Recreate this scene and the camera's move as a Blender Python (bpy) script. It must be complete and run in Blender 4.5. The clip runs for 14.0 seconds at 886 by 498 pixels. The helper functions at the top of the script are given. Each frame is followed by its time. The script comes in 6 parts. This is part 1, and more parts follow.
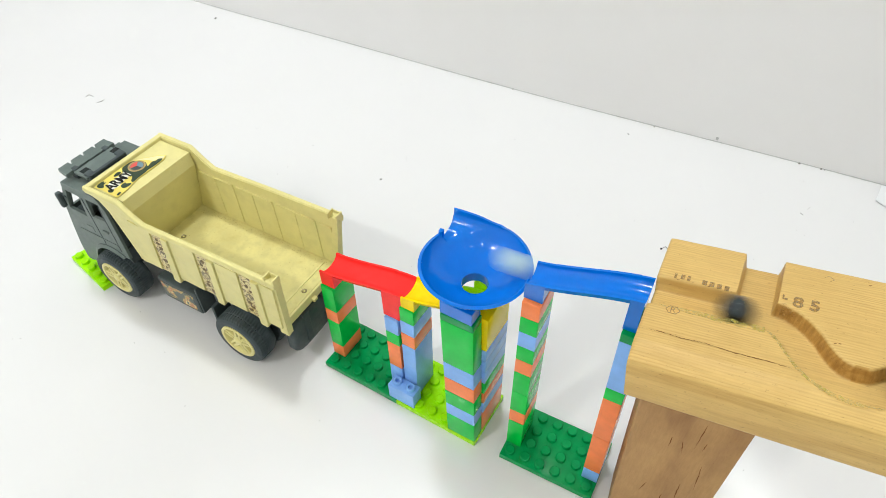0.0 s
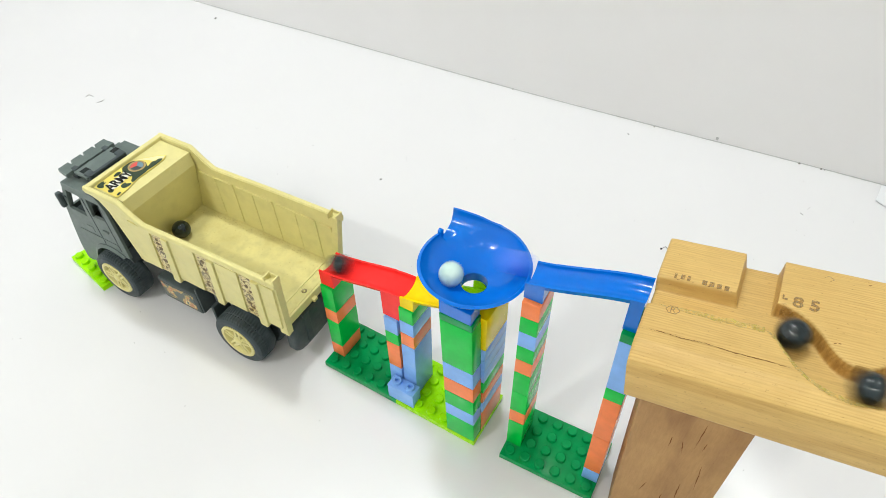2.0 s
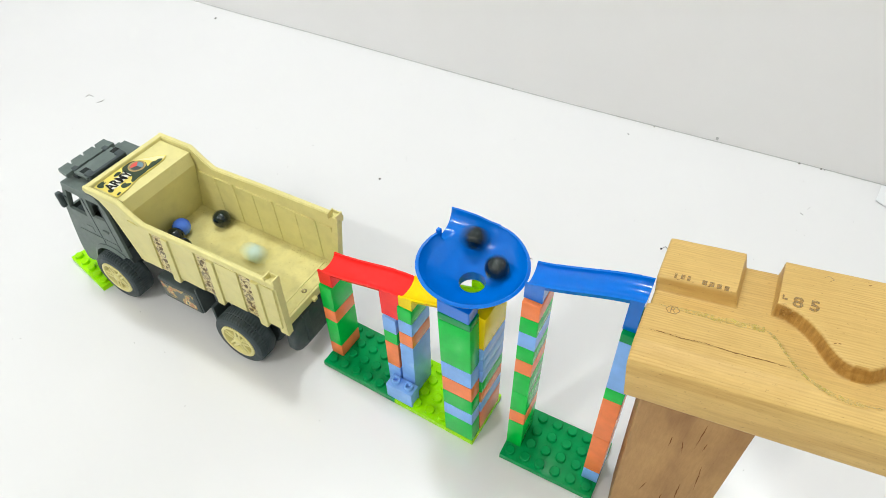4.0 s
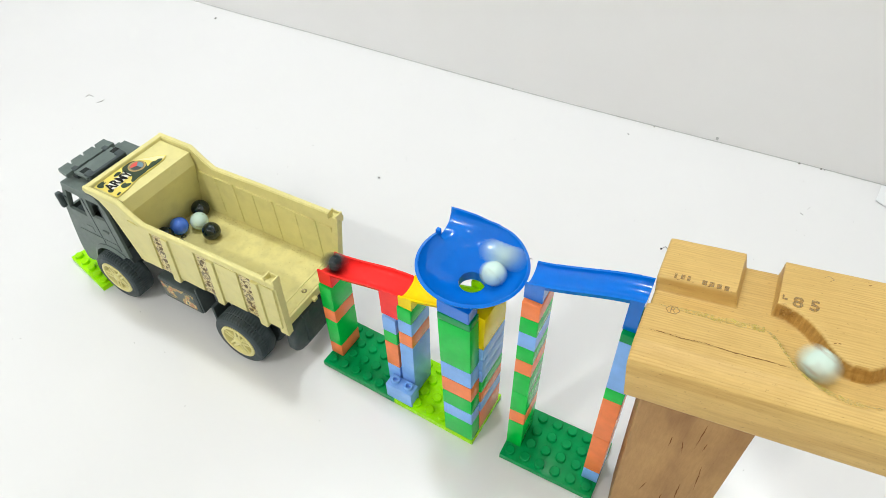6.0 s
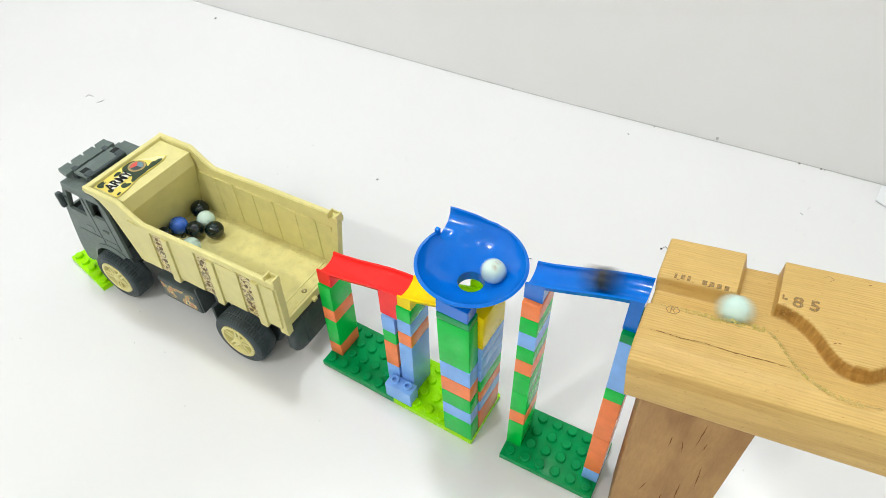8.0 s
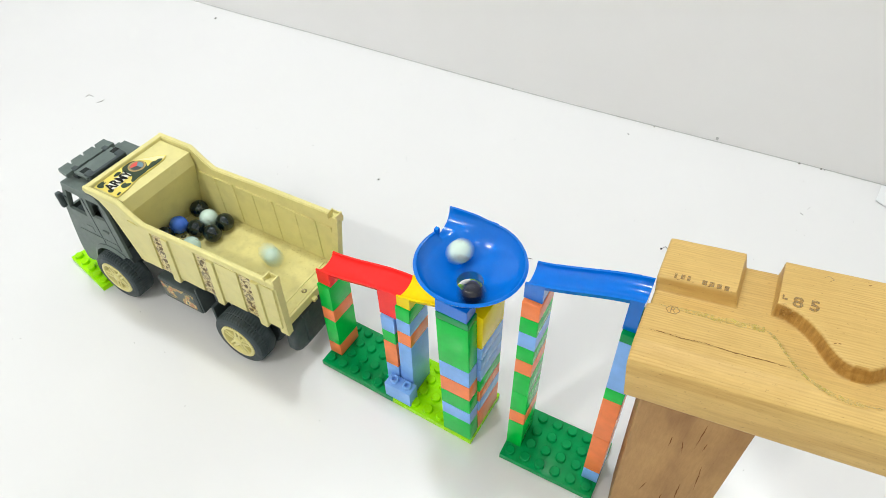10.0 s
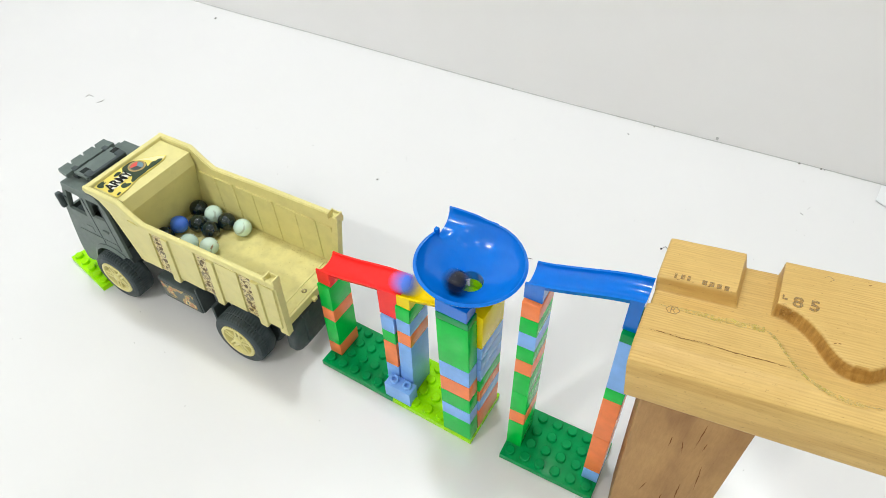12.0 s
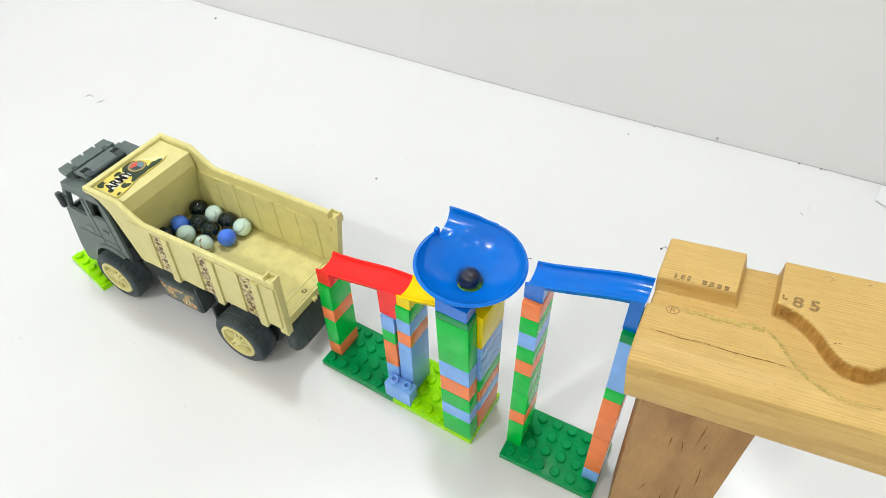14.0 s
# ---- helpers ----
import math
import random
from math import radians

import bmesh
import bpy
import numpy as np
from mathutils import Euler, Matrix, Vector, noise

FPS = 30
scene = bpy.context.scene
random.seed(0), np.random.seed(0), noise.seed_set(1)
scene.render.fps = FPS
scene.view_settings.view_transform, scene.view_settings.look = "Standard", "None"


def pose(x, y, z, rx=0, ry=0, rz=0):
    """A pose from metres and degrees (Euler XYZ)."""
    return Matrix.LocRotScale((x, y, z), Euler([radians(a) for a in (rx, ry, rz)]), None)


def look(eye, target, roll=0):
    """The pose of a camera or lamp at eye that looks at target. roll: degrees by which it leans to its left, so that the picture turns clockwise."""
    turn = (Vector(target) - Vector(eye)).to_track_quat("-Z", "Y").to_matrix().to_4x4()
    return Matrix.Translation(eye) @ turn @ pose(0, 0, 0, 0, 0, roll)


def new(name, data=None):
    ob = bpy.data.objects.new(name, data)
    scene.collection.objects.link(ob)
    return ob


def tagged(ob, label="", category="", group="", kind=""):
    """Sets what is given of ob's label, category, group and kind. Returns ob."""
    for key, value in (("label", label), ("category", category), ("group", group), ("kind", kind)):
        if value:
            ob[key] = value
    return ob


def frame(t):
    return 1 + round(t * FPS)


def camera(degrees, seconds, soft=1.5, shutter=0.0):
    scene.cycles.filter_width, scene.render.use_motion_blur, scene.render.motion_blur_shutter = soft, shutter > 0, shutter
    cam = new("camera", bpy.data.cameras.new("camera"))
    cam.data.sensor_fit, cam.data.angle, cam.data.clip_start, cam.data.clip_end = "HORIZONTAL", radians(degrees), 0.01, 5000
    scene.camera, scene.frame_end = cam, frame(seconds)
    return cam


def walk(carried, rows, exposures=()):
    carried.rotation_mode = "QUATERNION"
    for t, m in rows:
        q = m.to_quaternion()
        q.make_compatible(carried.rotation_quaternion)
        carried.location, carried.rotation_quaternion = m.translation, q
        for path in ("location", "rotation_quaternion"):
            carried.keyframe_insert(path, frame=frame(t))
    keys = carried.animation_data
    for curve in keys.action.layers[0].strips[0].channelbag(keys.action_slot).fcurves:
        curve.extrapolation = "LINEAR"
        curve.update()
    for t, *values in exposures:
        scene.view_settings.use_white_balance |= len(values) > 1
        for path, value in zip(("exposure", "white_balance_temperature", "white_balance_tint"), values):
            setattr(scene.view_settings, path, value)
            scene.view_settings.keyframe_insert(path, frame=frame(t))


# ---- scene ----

# All lengths below are in stud pitches of the toy bricks (12.5 mm); S turns them into metres.
S = 0.0125

# ---------------------------------------------------------------- camera
cam = camera(68.2, 14.0, soft=0.6, shutter=0.9)
EYE = Vector((6.539, -18.183, 38.976)) * S
AHEAD = Vector((-0.33987, 0.60274, -0.72197))
VIEW = look(EYE, EYE + AHEAD, -1.275)
walk(cam, [(0.0, VIEW), (14.0, VIEW)])

# ---------------------------------------------------------------- light
scene.view_settings.exposure = -0.29
world = bpy.data.worlds.new("world")
scene.world = world
world.use_nodes = True
world.node_tree.nodes["Background"].inputs[0].default_value = (0.95, 0.97, 1.0, 1)
world.node_tree.nodes["Background"].inputs[1].default_value = 0.25


def ceiling_lamp(x, y, watts, tint):
    """A small round lamp just under the ceiling."""
    data = bpy.data.lights.new("ceiling_lamp", "AREA")
    data.shape, data.size, data.energy = "DISK", 0.24, watts
    data.color = tint
    ob = new("ceiling_lamp", data)
    ob.matrix_world = pose(x, y, 2.3)
    return ob


WARM, SOFT, COOL = (1.0, 0.96, 0.74), (1.0, 0.988, 0.945), (0.955, 0.99, 1.0)
# The two at y = -1.68 are added fill for sides facing the camera.
for x, y, watts, tint in ((0.8, -0.95, 1.2, WARM), (-0.35, 0.42, 20, COOL), (-0.85, -1.68, 28, SOFT), (0.25, -1.68, 5, WARM), (-0.8, 0.3, 6, COOL), (0.6, 1.46, 1.6, COOL)):
    ceiling_lamp(x, y, watts, tint)


# ---------------------------------------------------------------- materials
def lin(r, g, b):
    return tuple(((c / 255 + 0.055) / 1.055) ** 2.4 if c > 10 else c / 3294 for c in (r, g, b)) + (1,)


def shader(name):
    m = bpy.data.materials.new(name)
    m.use_nodes = True
    nt = m.node_tree
    return m, nt, nt.nodes["Principled BSDF"], nt.nodes, nt.links


def wire(nt, a, ao, b, bi):
    nt.links.new(a.outputs[ao], b.inputs[bi])


def coords(nt, scale=(1, 1, 1)):
    tc = nt.nodes.new("ShaderNodeTexCoord")
    mp = nt.nodes.new("ShaderNodeMapping")
    mp.inputs["Scale"].default_value = scale
    wire(nt, tc, "Object", mp, "Vector")
    return mp


def noise_tex(nt, src, scale, detail=4.0, rough=0.6):
    n = nt.nodes.new("ShaderNodeTexNoise")
    n.inputs["Scale"].default_value = scale
    n.inputs["Detail"].default_value = detail
    n.inputs["Roughness"].default_value = rough
    wire(nt, src, 0, n, "Vector")
    return n


def ramp(nt, src, out, stops):
    r = nt.nodes.new("ShaderNodeValToRGB")
    e = r.color_ramp.elements
    while len(e) < len(stops):
        e.new(0.5)
    for k, (pos, col) in zip(e, stops):
        k.position, k.color = pos, col
    wire(nt, src, out, r, "Fac")
    return r


def bump(nt, b, src, out, strength, dist=0.0002):
    n = nt.nodes.new("ShaderNodeBump")
    n.inputs["Strength"].default_value, n.inputs["Distance"].default_value = strength, dist
    wire(nt, src, out, n, "Height")
    wire(nt, n, 0, b, "Normal")


def plastic(name, rgb, rough=0.22, vary=0.06, dusty=0.0, dust=(0.5, 0.47, 0.38, 1), relief=0.08):
    """Moulded plastic: slight cloudiness in colour, fine scuffs in the gloss, dust if wanted."""
    m, nt, b, _, _ = shader(name)
    c = coords(nt)
    col = lin(*rgb)
    n1 = noise_tex(nt, c, 90)
    dark = tuple(v * (1 - vary) for v in col[:3]) + (1,)
    light = tuple(min(1, v * (1 + vary)) for v in col[:3]) + (1,)
    r = ramp(nt, n1, "Fac", [(0.35, dark), (0.65, light)])
    if dusty:
        n2 = noise_tex(nt, c, 45, 8, 0.7)
        f = ramp(nt, n2, "Fac", [(0.5, (0, 0, 0, 1)), (0.75, (dusty, dusty, dusty, 1))])
        mix = nt.nodes.new("ShaderNodeMix")
        mix.data_type = "RGBA"
        wire(nt, f, 0, mix, 0)
        wire(nt, r, 0, mix, 6)
        mix.inputs[7].default_value = dust
        wire(nt, mix, 2, b, "Base Color")
    else:
        wire(nt, r, 0, b, "Base Color")
    n3 = noise_tex(nt, c, 260, 6, 0.7)
    rr = ramp(nt, n3, "Fac", [(0.3, (rough * 0.8,) * 3 + (1,)), (0.75, (rough * 1.35,) * 3 + (1,))])
    wire(nt, rr, 0, b, "Roughness")
    bump(nt, b, n3, "Fac", relief)
    b.inputs["Specular IOR Level"].default_value = 0.22
    return m


ORANGE = plastic("orange_plastic", (246, 136, 80), 0.2)
GREEN = plastic("green_plastic", (0, 196, 70), 0.2)
SKY = plastic("light_blue_plastic", (132, 182, 248), 0.2)
BLUE = plastic("blue_plastic", (0, 112, 216), 0.14, 0.03)
BLUE.node_tree.nodes["Principled BSDF"].inputs["Coat Weight"].default_value = 0.3
BLUE.node_tree.nodes["Principled BSDF"].inputs["Coat Roughness"].default_value = 0.03
BLUE.node_tree.nodes["Principled BSDF"].inputs["Specular IOR Level"].default_value = 0.25
RED = plastic("red_plastic", (255, 48, 46), 0.2)
YELLOW = plastic("yellow_plastic", (255, 218, 0), 0.22)
LIME = plastic("lime_plastic", (160, 236, 0), 0.25)
DARKGREEN = plastic("dark_green_plastic", (0, 146, 78), 0.2)
TAN = plastic("tan_plastic", (225, 217, 151), 0.4, 0.05, 0.3, lin(192, 179, 116), 0.15)
TANFLOOR = plastic("scuffed_tan_plastic", (222, 213, 147), 0.5, 0.1, 0.8, lin(182, 169, 106), 0.3)
CAB = plastic("grey_green_plastic", (104, 117, 114), 0.38, 0.08, 0.35, lin(120, 124, 118))
DARK = plastic("dark_plastic", (70, 80, 82), 0.45, 0.1, 0.3, lin(96, 98, 92))
TYRE = plastic("tyre_plastic", (60, 71, 75), 0.5, 0.12, 0.5, lin(92, 98, 98), 0.2)
BLACKINK = plastic("black_ink", (22, 24, 22), 0.4)
SCREW = plastic("screw_metal", (160, 150, 112), 0.35)
SCREW.node_tree.nodes["Principled BSDF"].inputs["Metallic"].default_value = 0.9


def white_board(name, rgb, rough, mottled):
    m, nt, b, _, _ = shader(name)
    c = coords(nt)
    n1 = noise_tex(nt, c, 3.5, 5)
    col = lin(*rgb)
    r = ramp(nt, n1, "Fac", [(0.3, tuple(v * (1 - mottled) for v in col[:3]) + (1,)), (0.7, col)])
    wire(nt, r, 0, b, "Base Color")
    n2 = noise_tex(nt, c, 22, 8, 0.7)
    rr = ramp(nt, n2, "Fac", [(0.3, (rough * 0.75,) * 3 + (1,)), (0.8, (rough * 1.4,) * 3 + (1,))])
    wire(nt, rr, 0, b, "Roughness")
    n3 = noise_tex(nt, c, 140, 9, 0.72)
    bump(nt, b, n3, "Fac", 0.06)
    return m


FLOOR_WHITE = white_board("glossy_white_board", (230, 231, 233), 0.2, 0.03)
FLOOR_WHITE.node_tree.nodes["Principled BSDF"].inputs["Coat Weight"].default_value = 1.0
FLOOR_WHITE.node_tree.nodes["Principled BSDF"].inputs["Coat Roughness"].default_value = 0.13
WALL_WHITE = white_board("matt_white_board", (240, 240, 242), 0.6, 0.04)
ROOM_WHITE = white_board("room_paint", (240, 240, 238), 0.8, 0.03)


def wood(name, pale, deep, rings=150.0, along=(0.06, 1.0, 1.0), faint=0.25, smudge=(0.8, 0.74, 0.66, 1)):
    """Softwood with its grain along local x; faint: how much of the rings shows where they are weakest."""
    m, nt, b, _, _ = shader(name)
    c = coords(nt, along)
    n0 = noise_tex(nt, c, 14, 3)
    warp = nt.nodes.new("ShaderNodeVectorMath")
    warp.operation = "SCALE"
    warp.inputs["Scale"].default_value = 0.022
    wire(nt, n0, "Color", warp, 0)
    add = nt.nodes.new("ShaderNodeVectorMath")
    add.operation = "ADD"
    wire(nt, c, 0, add, 0)
    wire(nt, warp, 0, add, 1)
    w = nt.nodes.new("ShaderNodeTexWave")
    w.wave_type, w.bands_direction = "BANDS", "Y"
    w.inputs["Scale"].default_value = rings
    w.inputs["Distortion"].default_value = 3.4
    w.inputs["Detail"].default_value = 3
    wire(nt, add, 0, w, "Vector")

    def mixed(kind, fac, a, second):
        x = nt.nodes.new("ShaderNodeMix")
        x.data_type, x.blend_type = "RGBA", kind
        if isinstance(fac, float):
            x.inputs[0].default_value = fac
        else:
            wire(nt, fac, 0, x, 0)
        wire(nt, a, x_out(a), x, 6)
        wire(nt, second, x_out(second), x, 7)
        return x

    x_out = lambda node: 2 if node.bl_idname == "ShaderNodeMix" else 0
    middle = [0.72 * a + 0.28 * d for a, d in zip(pale, deep)]
    r = ramp(nt, w, "Fac", [(0.0, lin(*pale)), (0.55, lin(*middle)), (1.0, lin(*deep))])
    plain = nt.nodes.new("ShaderNodeRGB")
    plain.outputs[0].default_value = lin(*middle)
    # the rings come and go across the board
    patch = ramp(nt, noise_tex(nt, coords(nt, (0.3, 1, 1)), 30, 3), "Fac", [(0.4, (faint,) * 3 + (1,)), (0.62, (1, 1, 1, 1))])
    base = mixed("MIX", patch, plain, r)
    fine = noise_tex(nt, c, 620, 5, 0.75)
    m1 = mixed("MULTIPLY", 0.5, base, ramp(nt, fine, "Fac", [(0.35, (0.74, 0.68, 0.6, 1)), (0.6, (1, 1, 1, 1))]))
    big = noise_tex(nt, coords(nt), 16, 6, 0.65)
    m2 = mixed("MULTIPLY", 0.6, m1, ramp(nt, big, "Fac", [(0.32, smudge), (0.6, (1, 1, 1, 1))]))
    # pores and specks of dirt
    pores = noise_tex(nt, coords(nt, (0.5, 1, 1)), 900, 3, 0.6)
    m3 = mixed("MULTIPLY", 0.7, m2, ramp(nt, pores, "Fac", [(0.27, (0.55, 0.45, 0.35, 1)), (0.36, (1, 1, 1, 1))]))
    wire(nt, m3, 2, b, "Base Color")
    b.inputs["Roughness"].default_value = 0.5
    bump(nt, b, fine, "Fac", 0.3, 0.0004)
    return m


PINE = wood("pine_wood", (222, 190, 117), (203, 164, 91), 205.0)
OLDWOOD = wood("weathered_wood", (186, 146, 90), (158, 116, 66), 70.0, (0.12, 1.0, 1.0), 0.15, (0.66, 0.57, 0.46, 1))
CRACK = plastic("crack_dark", (108, 68, 32), 0.8)
STAMP = plastic("faded_stamp_ink", (176, 142, 90), 0.7)
POLLEN = plastic("green_rub_mark", (198, 182, 92), 0.7)


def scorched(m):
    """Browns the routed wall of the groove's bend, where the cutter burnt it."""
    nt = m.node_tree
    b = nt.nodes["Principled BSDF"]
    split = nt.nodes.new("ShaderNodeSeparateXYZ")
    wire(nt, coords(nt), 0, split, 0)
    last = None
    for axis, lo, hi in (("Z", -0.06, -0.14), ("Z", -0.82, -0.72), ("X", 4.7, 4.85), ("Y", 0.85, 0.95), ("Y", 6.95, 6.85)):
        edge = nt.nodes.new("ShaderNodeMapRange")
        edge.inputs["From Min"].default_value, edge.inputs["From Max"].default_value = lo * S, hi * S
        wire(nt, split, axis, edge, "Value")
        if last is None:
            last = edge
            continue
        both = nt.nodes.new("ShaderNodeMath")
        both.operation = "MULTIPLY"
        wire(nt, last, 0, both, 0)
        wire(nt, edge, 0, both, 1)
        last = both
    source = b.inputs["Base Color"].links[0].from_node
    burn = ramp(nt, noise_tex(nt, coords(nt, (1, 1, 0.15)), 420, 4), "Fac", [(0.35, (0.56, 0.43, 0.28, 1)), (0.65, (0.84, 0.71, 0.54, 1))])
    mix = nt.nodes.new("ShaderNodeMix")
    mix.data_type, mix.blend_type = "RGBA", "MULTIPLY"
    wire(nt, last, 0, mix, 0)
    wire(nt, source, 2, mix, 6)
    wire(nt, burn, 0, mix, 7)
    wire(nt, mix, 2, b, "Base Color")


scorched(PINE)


def worn_through(m, lo, hi):
    """Lets patches of a thin rubbed-on mark fade into what lies under it."""
    nt = m.node_tree
    n = noise_tex(nt, coords(nt), 330, 5, 0.7)
    f = ramp(nt, n, "Fac", [(lo, (0, 0, 0, 1)), (hi, (0.75, 0.75, 0.75, 1))])
    wire(nt, f, 0, nt.nodes["Principled BSDF"], "Alpha")


worn_through(POLLEN, 0.38, 0.66)
worn_through(STAMP, 0.32, 0.6)


# ---------------------------------------------------------------- mesh helpers
def part(name, bm, material, parent=None, label="", smooth=False, scale=S):
    """Links a bmesh, drawn in stud pitches, as one mesh object under its thing."""
    if scale != 1:
        bmesh.ops.scale(bm, vec=(scale,) * 3, verts=bm.verts)
    bmesh.ops.recalc_face_normals(bm, faces=bm.faces)
    me = bpy.data.meshes.new(name)
    bm.to_mesh(me)
    bm.free()
    if smooth:
        me.shade_smooth()
        me.set_sharp_from_angle(angle=radians(38))
    me.materials.append(material)
    ob = new(name, me)
    ob.parent = parent
    if label:
        ob["label"] = label
    return ob


def empty(name, m, label, category, group=""):
    ob = new(name)
    ob.empty_display_size = 0.01
    ob.matrix_world = m
    return tagged(ob, label, category, group)


def add_box(bm, x0, x1, y0, y1, z0, z1, bevel=0.0, m=None):
    made = bmesh.ops.create_cube(bm, size=1)["verts"]
    bmesh.ops.transform(bm, verts=made, matrix=Matrix.LocRotScale(((x0 + x1) / 2, (y0 + y1) / 2, (z0 + z1) / 2), None, (x1 - x0, y1 - y0, z1 - z0)))
    edges = list({e for v in made for e in v.link_edges})
    if bevel:
        made = [v for f in bmesh.ops.bevel(bm, geom=edges, offset=bevel, segments=2, affect="EDGES", profile=0.6)["faces"] for v in f.verts]
    if m is not None:
        island = set(made)
        grow = list(island)
        while grow:
            v = grow.pop()
            for e in v.link_edges:
                o = e.other_vert(v)
                if o not in island:
                    island.add(o)
                    grow.append(o)
        bmesh.ops.transform(bm, verts=list(island), matrix=m)
    return bm


def box(*a, **k):
    return add_box(bmesh.new(), *a, **k)


def add_plate(bm, outer, holes, depth, place):
    """A plate with holes: 2D outlines filled, thickened by depth, put through place(a, b, d) into space."""
    edges = []
    for loop in [outer] + list(holes):
        vs = [bm.verts.new((a, b, 0)) for a, b in loop]
        edges += [bm.edges.new((vs[i], vs[(i + 1) % len(vs)])) for i in range(len(vs))]
    faces = [f for f in bmesh.ops.triangle_fill(bm, use_beauty=True, use_dissolve=False, edges=edges)["geom"] if isinstance(f, bmesh.types.BMFace)]
    low = {v for f in faces for v in f.verts}
    up = bmesh.ops.extrude_face_region(bm, geom=faces, use_keep_orig=True)["geom"]
    high = {g for g in up if isinstance(g, bmesh.types.BMVert)}
    for v in low:
        v.co = place(v.co.x, v.co.y, 0.0)
    for v in high:
        v.co = place(v.co.x, v.co.y, depth)
    return bm


def plate(outer, holes, depth, place):
    return add_plate(bmesh.new(), outer, holes, depth, place)


def add_cyl(bm, r, z0, z1, x=0.0, y=0.0, n=20, r2=None, bevel=0.0):
    """A round post with a small chamfer at the top."""
    r2 = r if r2 is None else r2
    rings = [(r, z0), (r2, z1 - bevel), (r2 - bevel, z1)] if bevel else [(r, z0), (r2, z1)]
    loops = [[bm.verts.new((x + rr * math.cos(2 * math.pi * i / n), y + rr * math.sin(2 * math.pi * i / n), z)) for i in range(n)] for rr, z in rings]
    for a, b in zip(loops, loops[1:]):
        for i in range(n):
            bm.faces.new((a[i], a[(i + 1) % n], b[(i + 1) % n], b[i]))
    bm.faces.new(loops[0][::-1])
    bm.faces.new(loops[-1])
    return bm


def lathe(profile, n=32, closed=True):
    """Turns (radius, height) points round the z axis."""
    bm = bmesh.new()
    loops = [[bm.verts.new((r * math.cos(2 * math.pi * i / n), r * math.sin(2 * math.pi * i / n), z)) for i in range(n)] for r, z in profile]
    pairs = list(zip(loops, loops[1:])) + ([(loops[-1], loops[0])] if closed else [])
    for a, b in pairs:
        for i in range(n):
            bm.faces.new((a[i], a[(i + 1) % n], b[(i + 1) % n], b[i]))
    return bm


def sweep(sections):
    """A solid through a row of closed cross-sections of equal length."""
    bm = bmesh.new()
    loops = [[bm.verts.new(c) for c in s] for s in sections]
    n = len(loops[0])
    for a, b in zip(loops, loops[1:]):
        for i in range(n):
            bm.faces.new((a[i], a[(i + 1) % n], b[(i + 1) % n], b[i]))
    bm.faces.new(loops[0][::-1])
    bm.faces.new(loops[-1])
    return bm


# ---------------------------------------------------------------- the setting
WALL_Y = 39.43
DEPTH = 190
floor = tagged(part("floor", box(-150, 110, -150, DEPTH, -1.5, 0), FLOOR_WHITE), "glossy white laminated board with faint scuffs", "floor", kind="structure")


def bow(x):
    """The board at the back is not quite straight: it bellies towards the toys."""
    return -0.42 * (0.5 + 0.5 * math.cos(math.pi * max(-1.0, min(1.0, (x + 14) / 34)))) + 0.3 * glide(-52, -66, x)


def glide(a, b, x):
    x = max(0.0, min(1.0, (x - a) / (b - a)))
    return x * x * (3 - 2 * x)


BOWED = [-150 + 171.2 * k / 90 for k in range(91)]
wall_back = tagged(part("wall_back", plate([(x, bow(x)) for x in BOWED] + [(21.2, 1.5), (-150, 1.5)], [], 46, lambda a, b, d: Vector((a, b, 0.02 + d))), WALL_WHITE, smooth=True), "plain matt white board standing behind the toys", "wall", kind="structure")
wall_back.matrix_world = pose(0, WALL_Y * S, 0, 0, 0, 0.72)
wall_back_end = tagged(part("wall_back_end", box(21.2, 108, 0.1, 1.5, 0.02, 46), WALL_WHITE), "plain matt white wall board beyond the seam", "wall", kind="structure")
wall_back_end.matrix_world = pose(0, WALL_Y * S, 0, 0, 0, 0.72)
# Unseen room shell, added to close the place; its white bounces fill light.
tagged(part("wall_west", box(-152, -150, -150, DEPTH, -1.5, 190), ROOM_WHITE), "unseen plain painted room wall added to bounce light", "wall", kind="structure")
tagged(part("wall_east", box(110, 112, -150, DEPTH, -1.5, 190), ROOM_WHITE), "unseen plain painted room wall added to bounce light", "wall", kind="structure")
tagged(part("wall_south", box(-152, 112, -152, -150, -1.5, 190), ROOM_WHITE), "unseen plain painted room wall added to bounce light", "wall", kind="structure")
tagged(part("wall_north", box(-152, 112, DEPTH, DEPTH + 2, -1.5, 190), ROOM_WHITE), "unseen plain painted room wall added to bounce light", "wall", kind="structure")
tagged(part("ceiling", box(-152, 112, -152, DEPTH + 2, 190, 192), ROOM_WHITE), "unseen plain white ceiling added to bounce light", "ceiling", kind="structure")

# ---------------------------------------------------------------- brick towers
PLATE = 0.46     # height of a base plate
BRICKS = {}


